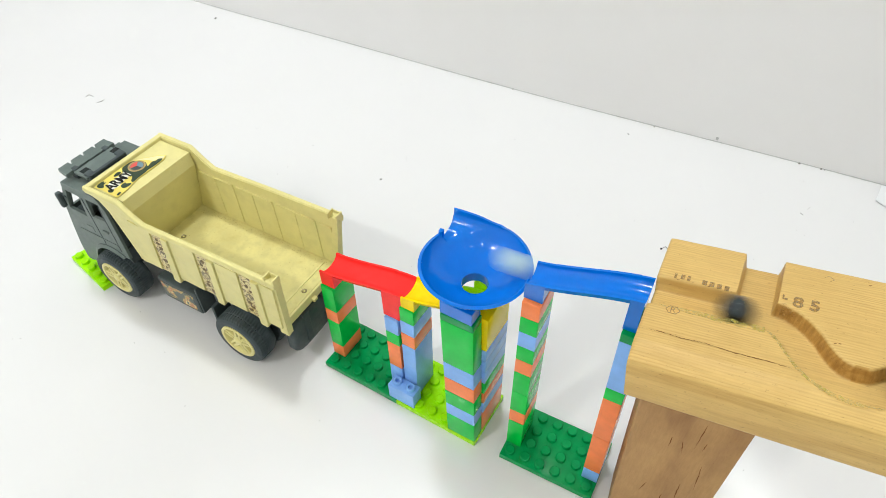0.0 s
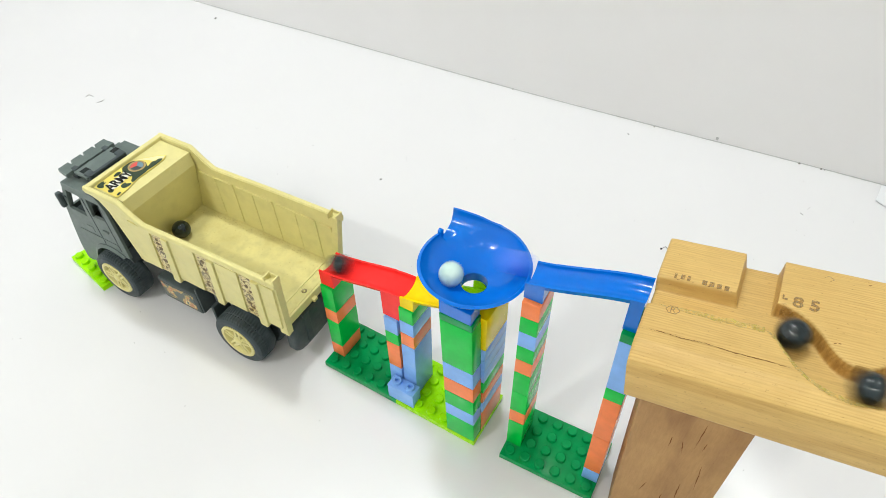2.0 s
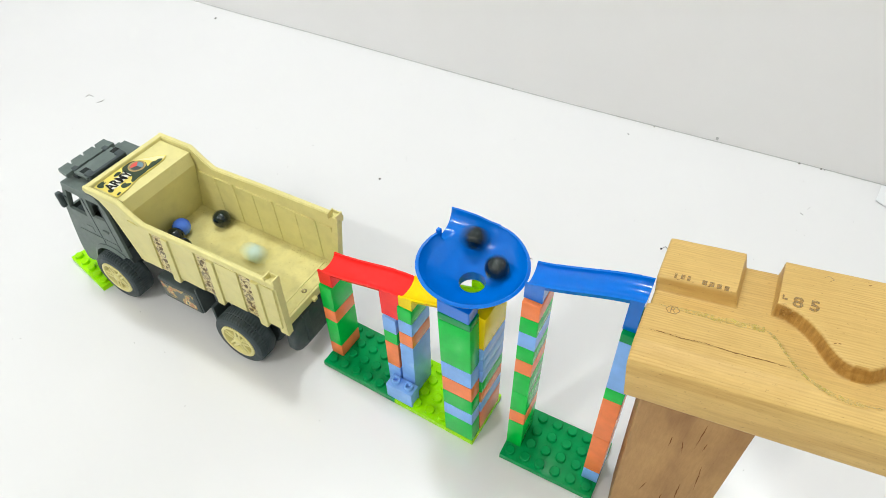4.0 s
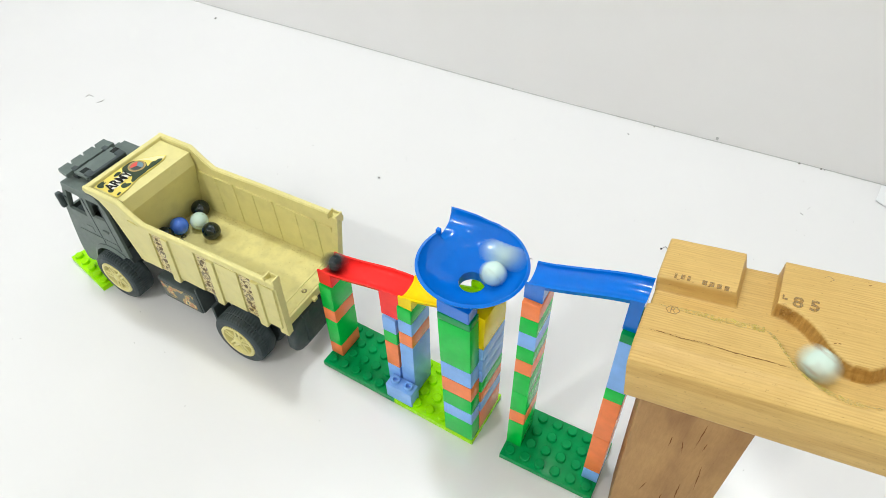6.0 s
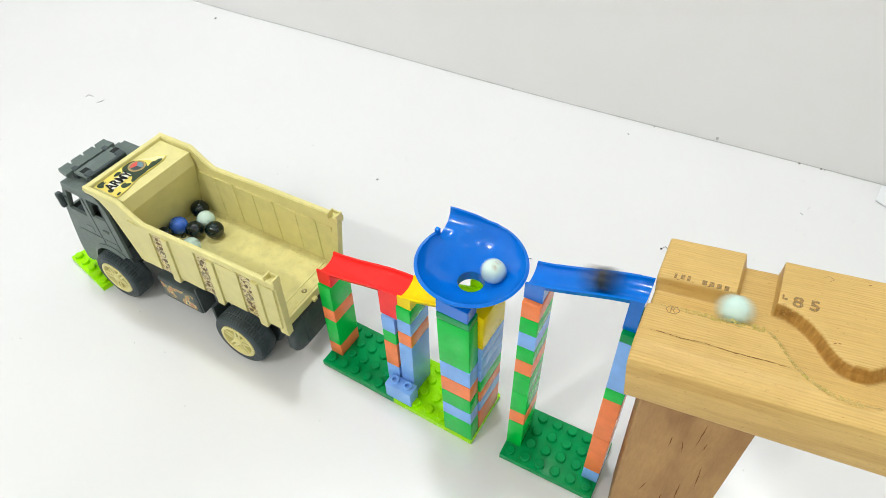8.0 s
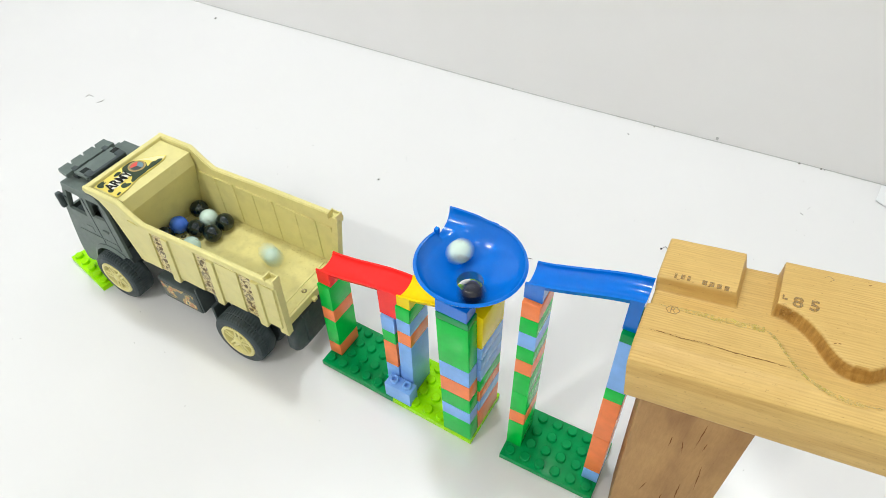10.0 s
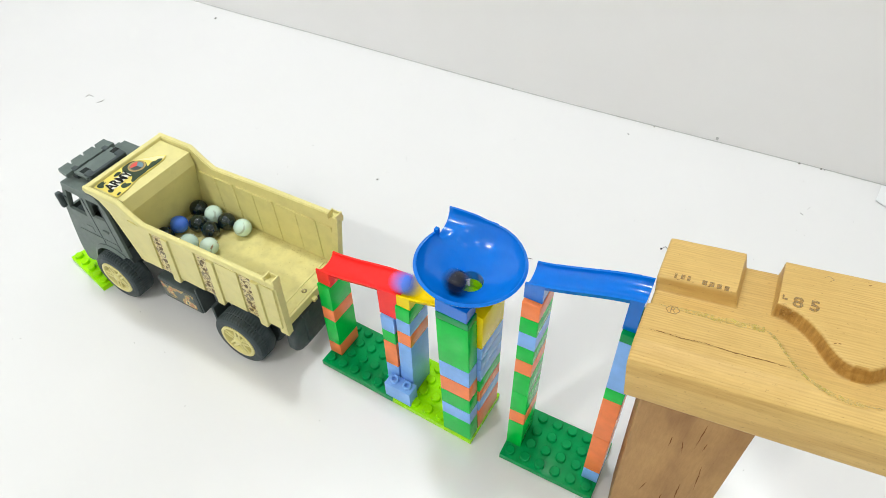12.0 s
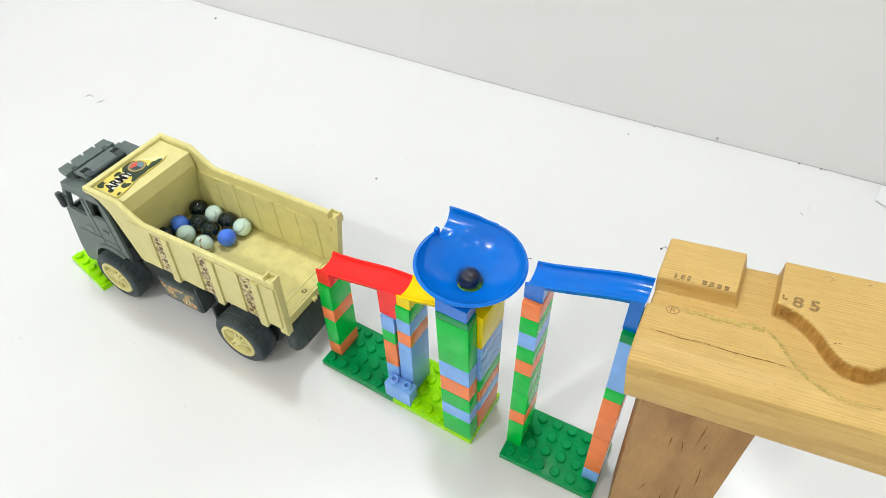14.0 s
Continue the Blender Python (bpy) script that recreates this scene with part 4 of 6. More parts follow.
def chassis():
    ch = part("chassis", box(-20.5, -1.2, 2.2, 4.5, 1.9, 3.4, bevel=0.1), DARK, truck)
    part("subframe", box(-13.6, -1.6, 1.5, 5.2, 3.3, 4.9, bevel=0.08), DARK, ch)
    for v0 in (0.15, BW - 1.55):
        tank = part("side_tank", box(-12.7, -8.95, v0, v0 + 1.4, 1.55, 3.75, bevel=0.15), DARK, truck)
        if v0 < 1:
            part("tank_print", box(-12.45, -9.35, v0 - 0.025, v0 + 0.03, 1.85, 3.4), CAMO_TANK, tank, "camouflage print")
        part("tank_end", box(-8.97, -8.8, v0 + 0.1, v0 + 1.3, 1.7, 4.3, bevel=0.04), DARK, tank)
    for v0 in (0.05, BW - 1.45):
        part("mud_flap", box(-7.45, -7.2, v0, v0 + 1.4, 1.7, 3.5, bevel=0.06), DARK, truck)
    for v0 in (0.25, BW - 1.75):
        part("fender", box(-7.2, -2.2, v0 + 0.35, v0 + 1.5, 4.15, 4.7, bevel=0.2), DARK, truck)
    outline = smooth_loop([(0.85, 4.4), (0.85, 2.3), (0.85, 1.6), (1.7, 1.1), (4.8, 1.2), (5.6, 1.3), (5.75, 2.0), (5.75, 4.4)])
    sections = []
    for d, inset in ((0.0, 0.22), (0.07, 0.07), (0.2, 0.0), (0.7, 0.0), (0.83, 0.07), (0.9, 0.22)):
        sections.append([(-1.5 + d - 0.05 * (4.4 - b), 3.3 + (a - 3.3) * (1 - inset / 2.4), 2.7 + (b - 2.7) * (1 - inset / 1.7)) for a, b in outline])
    bump_ob = part("rear_bumper", sweep(sections), DARK, truck, "dark rear guard with rounded corners", smooth=True)
    part("bumper_arm", box(-1.6, -0.6, 2.0, 2.6, 1.6, 4.6, bevel=0.1), DARK, bump_ob)
    part("bumper_arm", box(-1.6, -0.6, 4.1, 4.7, 1.6, 4.6, bevel=0.1), DARK, bump_ob)
    for u in (-4.68, -16.75):
        bm = add_cyl(bmesh.new(), 0.28, -2.9, 2.9, 0, 0, 16)
        bmesh.ops.transform(bm, verts=bm.verts, matrix=Matrix.Translation((u, 3.36, 2.14)) @ Euler((radians(90), 0, 0)).to_matrix().to_4x4())
        part("axle", bm, DARK, ch)


chassis()


def wheel(u, v, turn):
    """Treaded tyre with a tan five-spoke rim, its outer face along local +z."""
    n = 120
    prof = [(1.42, 1.62), (1.5, 1.7), (1.85, 1.7), (2.02, 1.6), (2.12, 1.42), (2.14, 1.1), (2.08, 1.05), (2.14, 0.98), (2.15, 0.4), (2.06, 0.15), (1.6, 0.0), (1.3, 0.05)]
    bm = bmesh.new()
    loops = []
    for r, z in prof:
        loop = []
        for i in range(n):
            rr = r
            if r > 2.05 and 0.9 < z < 1.5 and i % 2 == 0:
                rr = r - 0.045
            loop.append(bm.verts.new((rr * math.cos(2 * math.pi * i / n), rr * math.sin(2 * math.pi * i / n), z)))
        loops.append(loop)
    for a, b in zip(loops, loops[1:] + loops[:1]):
        for i in range(n):
            bm.faces.new((a[i], a[(i + 1) % n], b[(i + 1) % n], b[i]))
    hub = empty("wheel", Matrix.Identity(4), "", "")
    hub.parent = truck
    hub.matrix_local = Matrix.Translation(Vector((u, v, 2.14)) * S) @ Euler((radians(90 if v < 3 else -90), 0, 0)).to_matrix().to_4x4() @ pose(0, 0, 0, 0, 0, turn)
    tyre = part("tyre", bm, TYRE, hub, "dusty dark treaded tyre")
    tyre.data.shade_flat()
    if u > -10:
        part("inner_tyre", lathe([(1.3, -0.35), (1.95, -0.35), (2.12, -0.5), (2.12, -1.6), (1.95, -1.75), (1.3, -1.75)], 64), TYRE, hub, smooth=True)
    rim = part("rim", lathe([(1.43, 1.5), (1.43, 1.72), (1.36, 1.76), (1.22, 1.74), (1.16, 1.6), (1.1, 0.9), (0.02, 0.86), (0.02, 0.75), (1.43, 0.75)], 48), TAN, hub, smooth=True)
    for k in range(5):
        for off in (-0.17, 0.17):
            bm = box(0.28, 1.2, off - 0.09, off + 0.09, 1.1, 1.66, bevel=0.04)
            bmesh.ops.rotate(bm, verts=bm.verts, cent=(0, 0, 0), matrix=Euler((0, 0, 2 * math.pi * k / 5)).to_matrix())
            part("spoke", bm, TAN, rim)
    bm = lathe([(0.02, 1.78), (0.22, 1.78), (0.34, 1.7), (0.4, 1.55), (0.42, 0.9), (0.02, 0.9)], 24)
    part("hub_cap", bm, TAN, rim, smooth=True)
    return hub


for u, turn in ((-4.68, 12), (-16.75, 40)):
    wheel(u, 1.0, turn)
    wheel(u, BW - 1.0, turn)

# ---------------------------------------------------------------- marbles
def glass(name, a, b, streak=None, rough=0.06, scale=70.0):
    """Opaque glass: two close shades in soft swirls, clear gloss on top."""
    m, nt, bs, _, _ = shader(name)
    c = coords(nt)
    n = noise_tex(nt, c, scale, 2, 0.5)
    stops = [(0.3, lin(*a)), (0.7, lin(*b))]
    r = ramp(nt, n, "Fac", stops)
    last = r
    if streak:
        w = nt.nodes.new("ShaderNodeTexWave")
        w.inputs["Scale"].default_value = 27.0
        w.inputs["Distortion"].default_value = 2.5
        w.inputs["Detail"].default_value = 1.0
        wire(nt, c, 0, w, "Vector")
        gaps = ramp(nt, noise_tex(nt, c, 110, 2), "Fac", [(0.46, (0, 0, 0, 1)), (0.54, (0.9, 0.9, 0.9, 1))])
        band = ramp(nt, w, "Fac", [(0.955, (0, 0, 0, 1)), (0.99, (1, 1, 1, 1))])
        f = nt.nodes.new("ShaderNodeMath")
        f.operation = "MULTIPLY"
        wire(nt, band, 0, f, 0)
        wire(nt, gaps, 0, f, 1)
        mix = nt.nodes.new("ShaderNodeMix")
        mix.data_type = "RGBA"
        wire(nt, f, 0, mix, 0)
        wire(nt, r, 0, mix, 6)
        mix.inputs[7].default_value = lin(*streak)
        wire(nt, mix, 2, bs, "Base Color")
    else:
        wire(nt, last, 0, bs, "Base Color")
    bs.inputs["Roughness"].default_value = rough
    bs.inputs["Coat Weight"].default_value = 0.25
    bs.inputs["Coat Roughness"].default_value = 0.03
    return m


GLASS = {
    "black": (glass("black_glass", (6, 20, 24), (12, 34, 40)), "glossy black glass marble"),
    "dark": (glass("dark_navy_glass", (10, 12, 26), (24, 30, 52)), "glossy dark navy glass marble"),
    "blue": (glass("blue_glass", (48, 102, 232), (86, 140, 250)), "glossy cobalt blue glass marble"),
    "pale": (glass("pale_glass", (192, 222, 212), (214, 237, 229), (170, 190, 178)), "pale aqua opaque glass marble"),
    "swirl": (glass("swirled_glass", (196, 222, 210), (216, 234, 224), (150, 112, 70)), "pale glass marble with an amber swirl"),
}


def marble(kind):
    bm = bmesh.new()
    bmesh.ops.create_icosphere(bm, subdivisions=4, radius=0.66)
    ob = part("marble", bm, GLASS[kind][0], None, smooth=True)
    ob.data.shade_smooth()
    return tagged(ob, GLASS[kind][1], "marble", "marbles")


white_a = marble("pale")
black_a = marble("black")
black_b = marble("black")
blue_a = marble("blue")
black_c = marble("black")
black_d = marble("black")
black_e = marble("black")
white_b = marble("pale")
white_c = marble("pale")
swirl_a = marble("swirl")
black_f = marble("black")
white_d = marble("pale")
black_g = marble("dark")
blue_b = marble("blue")

# ---------------------------------------------------------------- small things on the boards
GRIME = plastic("grey_grime", (120, 120, 118), 0.7)
JOINT = plastic("pale_joint", (190, 192, 192), 0.7)
DARKBIT = plastic("dark_crumb", (40, 40, 42), 0.6)


def speck(x, y, r, material, name="crumb", label="tiny dark crumb on the white board", seed=0):
    rnd = random.Random(seed)
    bm = bmesh.new()
    bmesh.ops.create_icosphere(bm, subdivisions=2, radius=r)
    for v in bm.verts:
        v.co.x *= 1.0 + 0.5 * rnd.random()
        v.co.z = max(0.0, v.co.z * 0.5 + r * 0.4)
        v.co += Vector((rnd.random() - 0.5, rnd.random() - 0.5, 0)) * r * 0.4
    ob = part(name, bm, material)
    ob.matrix_world = pose(x * S, y * S, 0, 0, 0, 360 * rnd.random())
    return tagged(ob, label, "crumb")


def fibre(points, name="fibre", label="fine grey fibre lying on the white board", width=0.05, material=None):
    bm = bmesh.new()
    prev = None
    for i, (x, y) in enumerate(points):
        w = width * (0.5 + 0.5 * math.sin(math.pi * (i + 0.5) / len(points)))
        ring = [bm.verts.new((x + w * dx, y + w * dy, z)) for dx, dy, z in ((-0.7, -0.7, 0.0), (0.7, 0.7, 0.0), (0.0, 0.0, w * 1.2))]
        if prev:
            for k in range(3):
                bm.faces.new((prev[k], prev[(k + 1) % 3], ring[(k + 1) % 3], ring[k]))
        else:
            bm.faces.new(ring)
        prev = ring
    bm.faces.new(prev[::-1])
    return tagged(part(name, bm, material or GRIME), label, "fibre")


crumb = speck(0, 0, 0.085, DARKBIT, label="tiny dark crumb drifting on the white board")
speck(-56.36, 36.41, 0.13, GRIME, seed=1)
speck(4.02, 22.65, 0.09, DARKBIT, seed=2)
speck(14.26, 39.67, 0.08, GRIME, seed=3)
speck(-8.94, 39.05, 0.1, GRIME, seed=4)
speck(-3.11, 36.57, 0.08, GRIME, seed=5)
speck(-60.94, 39.66, 0.1, GRIME, seed=6)
speck(-54.08, 38.91, 0.12, GRIME, seed=7)
for x, y, r in ((12.31, 39.38, 0.1), (14.2, 39.45, 0.09), (14.5, 39.5, 0.06), (-1.2, 38.9, 0.07), (-16.5, 38.7, 0.06)):
    speck(x, y, r, GRIME, label="tiny grey crumb at the foot of the wall", seed=int(x))
fibre([(13.85, 33.1), (13.95, 33.3), (14.0, 33.5)], width=0.035)
fibre([(13.35, 32.4), (13.5, 32.32), (13.65, 32.2)], width=0.03)
fibre([(-56.73, 16.42), (-56.75, 16.89), (-56.10, 16.86)])
fibre([(-54.76, 16.22), (-54.50, 16.60), (-54.53, 16.94)])
fibre([(4.08, 22.75), (4.28, 23.07), (4.51, 22.90)])
fibre([(-5.28, 16.55), (-5.04, 16.68), (-4.85, 16.71)])
rnd = random.Random(8)
bm = bmesh.new()
for _ in range(130):
    x, y, r = rnd.uniform(-60, 18), rnd.uniform(-10, 37), rnd.uniform(0.012, 0.035)
    bmesh.ops.create_icosphere(bm, subdivisions=1, radius=r, matrix=Matrix.Translation((x, y, r * 0.3)))
tagged(part("dust", bm, GRIME), "fine grey dust specks on the white board", "dust", kind="stuff")
# the seam in the wall board, its torn corner and a small hook at the wall's foot
# grey strip for the joint; its colour also holds the wall's contact shade
tagged(part("skirting_gap", plate([(x, bow(x) - 0.005) for x in BOWED] + [(x, bow(x) - 0.07) for x in BOWED[::-1]], [], 0.06, lambda a, b, d: Vector((a, b, 0.002 + d))), JOINT), "thin grey joint with painted contact shade at the foot of the wall board", "joint", kind="structure").matrix_world = pose(0, WALL_Y * S, 0, 0, 0, 0.72)
hook = part("wall_hook", box(-0.17, 0.17, -0.1, 0.0, 0.0, 0.4, bevel=0.05), JOINT)
hook.matrix_world = pose(4.72 * S, (WALL_Y - 0.02) * S, 0.15 * S, 0, 8, 0)
tagged(hook, "small grey hook at the foot of the wall", "hook")
PAPER = white_board("paper_white", (228, 231, 234), 0.6, 0.03)
scrap = part("paper_flap", plate([(18.9, 37.0), (19.18, 39.2), (24.0, 39.2), (24.0, 35.9), (20.7, 36.2), (19.6, 36.55)], [], 0.04, lambda a, b, d: Vector((a, b, 0.03 + d + 0.05 * max(0, b - 36)))), PAPER)
tagged(scrap, "torn white paper flap lying at the corner", "paper")


# ---------------------------------------------------------------- everything that moves
def motions():
    at = lambda x, y, z, a=0, b=0, c=0: pose(x * S, y * S, z * S, a, b, c)
    walk(white_a, [
        (0, at(-1.21, 2.95, 14.62, 106, 9, 20)), (0.1, at(-5.30, 2.51, 14.49, 81, -56, 32)), (0.2, at(-4.56, 1.89, 13.94, 145, -8, -8)),
        (0.3, at(-1.37, 1.84, 14.27, 132, 59, -15)), (0.4, at(-1.46, 2.37, 14.21, 84, 25, -50)), (0.5, at(-4.35, 2.16, 13.82, 137, -20, -47)),
        (0.6, at(-4.99, 1.34, 14.29, -156, 1, -60)), (0.7, at(-2.55, 2.18, 13.64, 135, 11, -68)), (0.8, at(-1.52, 3.03, 14.33, 70, -12, -67)),
        (0.9, at(-3.17, 2.78, 13.64, 141, -17, -88)), (1, at(-3.72, 1.16, 13.79, 170, 46, -79)), (1.1, at(-3.00, 0.84, 13.90, 70, 39, -157)),
        (1.2, at(-2.78, 2.46, 13.59, 124, -8, -140)), (1.3, at(-3.52, 3.67, 14.07, -166, -11, -153)), (1.4, at(-3.71, 2.99, 13.78, 145, 31, -163)),
        (1.5, at(-4.45, 1.19, 14.02, 55, 44, 135)), (1.6, at(-3.65, 1.16, 13.78, 96, -14, 148)), (1.7, at(-1.89, 2.31, 13.94, 169, -28, 118)),
        (1.8, at(-1.96, 3.14, 14.09, -164, 36, 121)), (1.9, at(-3.55, 2.75, 13.66, 114, 26, 72)), (2, at(-4.11, 1.46, 13.80, 107, -43, 74)),
        (2.1, at(-3.10, 1.28, 13.69, 177, -10, 38)), (2.2, at(-2.36, 2.12, 13.72, 158, 57, 29)), (2.3, at(-2.45, 3.55, 14.10, 59, 31, -51)),
        (2.4, at(-3.15, 3.53, 13.99, 106, -13, -43)), (2.5, at(-4.00, 1.64, 13.72, 171, 12, -43)), (2.6, at(-3.63, 0.74, 13.96, -125, 65, 4)),
        (2.7, at(-2.09, 1.42, 13.92, 81, 44, -145)), (2.8, at(-1.72, 2.28, 14.03, 112, -19, -137)), (2.9, at(-2.47, 2.88, 13.81, 179, 0, -149)),
        (3, at(-3.72, 2.49, 13.61, -150, 66, -129)), (3.1, at(-3.67, 1.69, 13.59, 83, 38, 114)), (3.2, at(-3.23, 2.14, 13.06, 155, 36, 161)),
        (3.3, at(-3.23, 2.04, 12.70, 144, 33, 155)), (3.4, at(-3.57, 2.05, 11.72, 122, 60, 139)), (3.55, at(-7.53, 2.24, 10.41, -5, 43, 23)),
        (3.75, at(-12.51, 2.48, 9.28, -31, -22, 17)), (3.85, at(-14.47, 1.90, 9.16, -167, -90, 153)), (4, at(-20.37, 2.80, 6.14, 175, -21, 171)),
        (4.15, at(-23.52, 2.58, 6.14, 157, 46, 167)), (4.4, at(-26.00, 3.23, 6.14, -26, 65, -17)), (4.8, at(-26.06, 3.47, 6.14, -56, 50, -43)),
        (5.3, at(-26.06, 3.47, 6.14, -56, 50, -43)), (6, at(-26.06, 3.47, 6.14, -56, 50, -43)), (6.4, at(-25.93, 3.74, 6.14, -88, 36, -65)),
        (7, at(-25.75, 3.91, 6.14, -112, 28, -78)), (7.3, at(-25.57, 4.13, 6.14, -131, 10, -84)), (7.6, at(-25.57, 4.55, 6.14, -136, -27, -84)),
        (7.8, at(-25.60, 3.92, 6.14, -127, 29, -83)), (8.2, at(-25.82, 3.80, 6.14, -102, 34, -70)), (9.9, at(-25.82, 3.80, 6.14, -102, 34, -70)),
        (10.1, at(-25.51, 4.30, 6.14, -141, -4, -81)), (10.9, at(-25.64, 4.51, 6.14, -131, -24, -83)), (14, at(-25.60, 4.53, 6.14, -135, -25, -82))])
    walk(black_a, [
        (0, at(8.85, 2.15, 17.64, -108, -22, 1)), (0.1, at(6.58, 2.05, 17.34, 12, -88, -118)), (0.2, at(4.86, 2.08, 17.12, 74, -20, -179)),
        (0.3, at(1.44, 2.08, 16.01, 75, 48, -179)), (0.4, at(-1.08, 2.54, 14.62, -127, 61, -26)), (0.5, at(-2.95, 2.35, 13.44, -98, -3, -9)),
        (0.6, at(-3.23, 2.04, 12.70, -64, -23, -17)), (0.7, at(-3.57, 2.05, 11.72, -53, -52, -24)), (0.8, at(-6.84, 2.21, 10.55, 91, -55, -160)),
        (0.9, at(-8.83, 2.31, 10.17, 113, 11, -170)), (1, at(-10.04, 2.36, 9.89, 162, 74, -130)), (1.1, at(-12.75, 2.50, 9.24, -77, 30, -18)),
        (1.2, at(-13.26, 2.52, 9.18, -66, -15, -16)), (1.3, at(-13.39, 1.90, 9.85, -10, -4, -26)), (1.4, at(-14.56, 1.90, 7.62, 44, -59, -59)),
        (1.5, at(-18.06, 2.39, 6.14, 157, -37, -158)), (1.6, at(-19.70, 2.48, 6.14, -176, 27, -161)), (1.7, at(-22.07, 2.58, 6.14, -76, 69, -73)),
        (1.8, at(-23.66, 2.38, 6.14, -2, 16, -14)), (1.9, at(-26.22, 2.19, 6.14, 23, -48, -22)), (2, at(-26.60, 2.19, 6.14, 76, -74, -71)),
        (2.1, at(-25.66, 2.23, 6.14, 8, -16, -13)), (2.2, at(-25.33, 2.40, 6.14, -13, 9, -12)), (2.3, at(-24.81, 2.48, 6.14, -38, 52, -26)),
        (2.4, at(-24.57, 2.16, 6.14, 35, 74, 42)), (2.5, at(-24.58, 1.83, 6.14, 66, 48, 70)), (2.7, at(-24.95, 2.28, 6.14, -13, 47, 7)),
        (2.9, at(-25.19, 2.54, 6.14, -41, 24, -10)), (3, at(-24.87, 2.19, 6.14, 0, 52, 17)), (3.2, at(-24.77, 1.86, 6.14, 45, 42, 50)),
        (3.7, at(-25.53, 1.59, 6.14, 14, -20, 43)), (4.3, at(-27.00, 1.30, 6.14, -69, -60, 105)), (5.3, at(-27.15, 1.15, 6.14, -109, -64, 141)),
        (14, at(-27.15, 1.15, 6.14, -109, -64, 141))])
    walk(black_b, [
        (0, at(14.91, 0.80, 18.44, -5, -36, -1)), (0.5, at(14.91, 0.80, 18.44, -5, -36, -1)), (0.7, at(14.01, 0.15, 18.32, 100, -55, -87)),
        (0.8, at(12.48, 0.23, 18.12, -178, -20, -145)), (0.9, at(10.71, 1.99, 17.88, -112, 2, -157)), (1, at(9.71, 2.21, 17.75, -54, 51, -128)),
        (1.1, at(7.11, 2.07, 17.41, 55, 42, -37)), (1.2, at(5.09, 2.08, 17.17, 91, -18, -28)), (1.3, at(1.03, 2.08, 15.89, 170, -63, -89)),
        (1.4, at(-2.44, 3.46, 14.06, -90, -29, -173)), (1.5, at(-3.47, 2.27, 13.34, -134, 25, -172)), (1.6, at(-3.23, 2.04, 12.70, -157, 6, -178)),
        (1.7, at(-3.57, 2.05, 11.72, -154, 36, -177)), (1.8, at(-6.75, 2.21, 10.58, 6, 74, -20)), (1.9, at(-9.75, 2.35, 9.96, 22, 6, -8)),
        (2, at(-12.52, 2.48, 9.28, 32, -62, -13)), (2.1, at(-17.12, 2.48, 6.14, -167, -48, -171)), (2.2, at(-20.26, 3.16, 6.14, -146, 18, -177)),
        (2.3, at(-24.33, 4.38, 6.14, -68, 72, -112)), (2.4, at(-26.73, 4.43, 6.14, 35, 27, -20)), (2.5, at(-25.48, 4.45, 6.14, -66, 69, -109)),
        (2.7, at(-24.32, 4.18, 6.14, -143, 18, -172)), (2.9, at(-24.01, 4.21, 6.14, -145, -9, -172)), (3.2, at(-23.99, 4.36, 6.14, -132, -13, -174)),
        (3.8, at(-23.99, 4.36, 6.14, -132, -13, -174)), (4.2, at(-26.07, 4.49, 6.14, -116, 54, -168)), (4.5, at(-26.90, 4.55, 6.14, 37, 55, -20)),
        (5.3, at(-26.93, 4.53, 6.14, 42, 52, -16)), (14, at(-27.08, 4.45, 6.14, 56, 40, -6))])
    walk(blue_a, [
        (0, at(15.93, 1.63, 18.57, -73, -39, 90)), (1.06, at(15.93, 1.63, 18.57, -73, -39, 90)), (1.23, at(15.03, 0.90, 18.45, -170, -44, 163)),
        (1.4, at(13.60, 0.07, 18.26, 145, 12, 177)), (1.5, at(11.40, 1.29, 17.97, -148, 63, -135)), (1.6, at(10.57, 2.07, 17.87, -67, 20, -72)),
        (1.7, at(8.47, 2.13, 17.59, -4, -10, -66)), (1.8, at(6.58, 2.05, 17.34, 67, -24, -89)), (1.9, at(2.99, 2.08, 16.55, 138, -9, -112)),
        (2, at(-1.24, 3.02, 14.62, -155, 6, -115)), (2.1, at(-5.06, 2.43, 14.25, -86, 33, -89)), (2.2, at(-4.98, 2.11, 14.17, -99, 62, -99)),
        (2.3, at(-2.46, 2.19, 13.68, -170, 14, -150)), (2.4, at(-2.24, 2.60, 13.82, -148, -21, -151)), (2.5, at(-2.70, 2.29, 13.58, -152, 28, -152)),
        (2.6, at(-3.23, 2.04, 12.70, -140, 81, -140)), (2.7, at(-3.57, 2.05, 11.72, -16, 66, -18)), (2.8, at(-6.26, 2.18, 10.72, -2, -2, -9)),
        (2.9, at(-8.45, 2.29, 10.23, 16, -70, -21)), (3, at(-12.59, 2.49, 9.27, 173, -40, -175)), (3.1, at(-15.38, 1.90, 8.80, 166, 29, -174)),
        (3.2, at(-21.68, 2.79, 6.14, -77, 75, -65)), (3.35, at(-25.38, 2.57, 6.14, -13, 15, -11)), (3.6, at(-26.32, 2.41, 6.14, 16, -48, -21)),
        (4.2, at(-26.89, 2.37, 6.14, 126, -70, -123)), (14, at(-27.10, 2.55, 6.14, -176, -61, -176))])
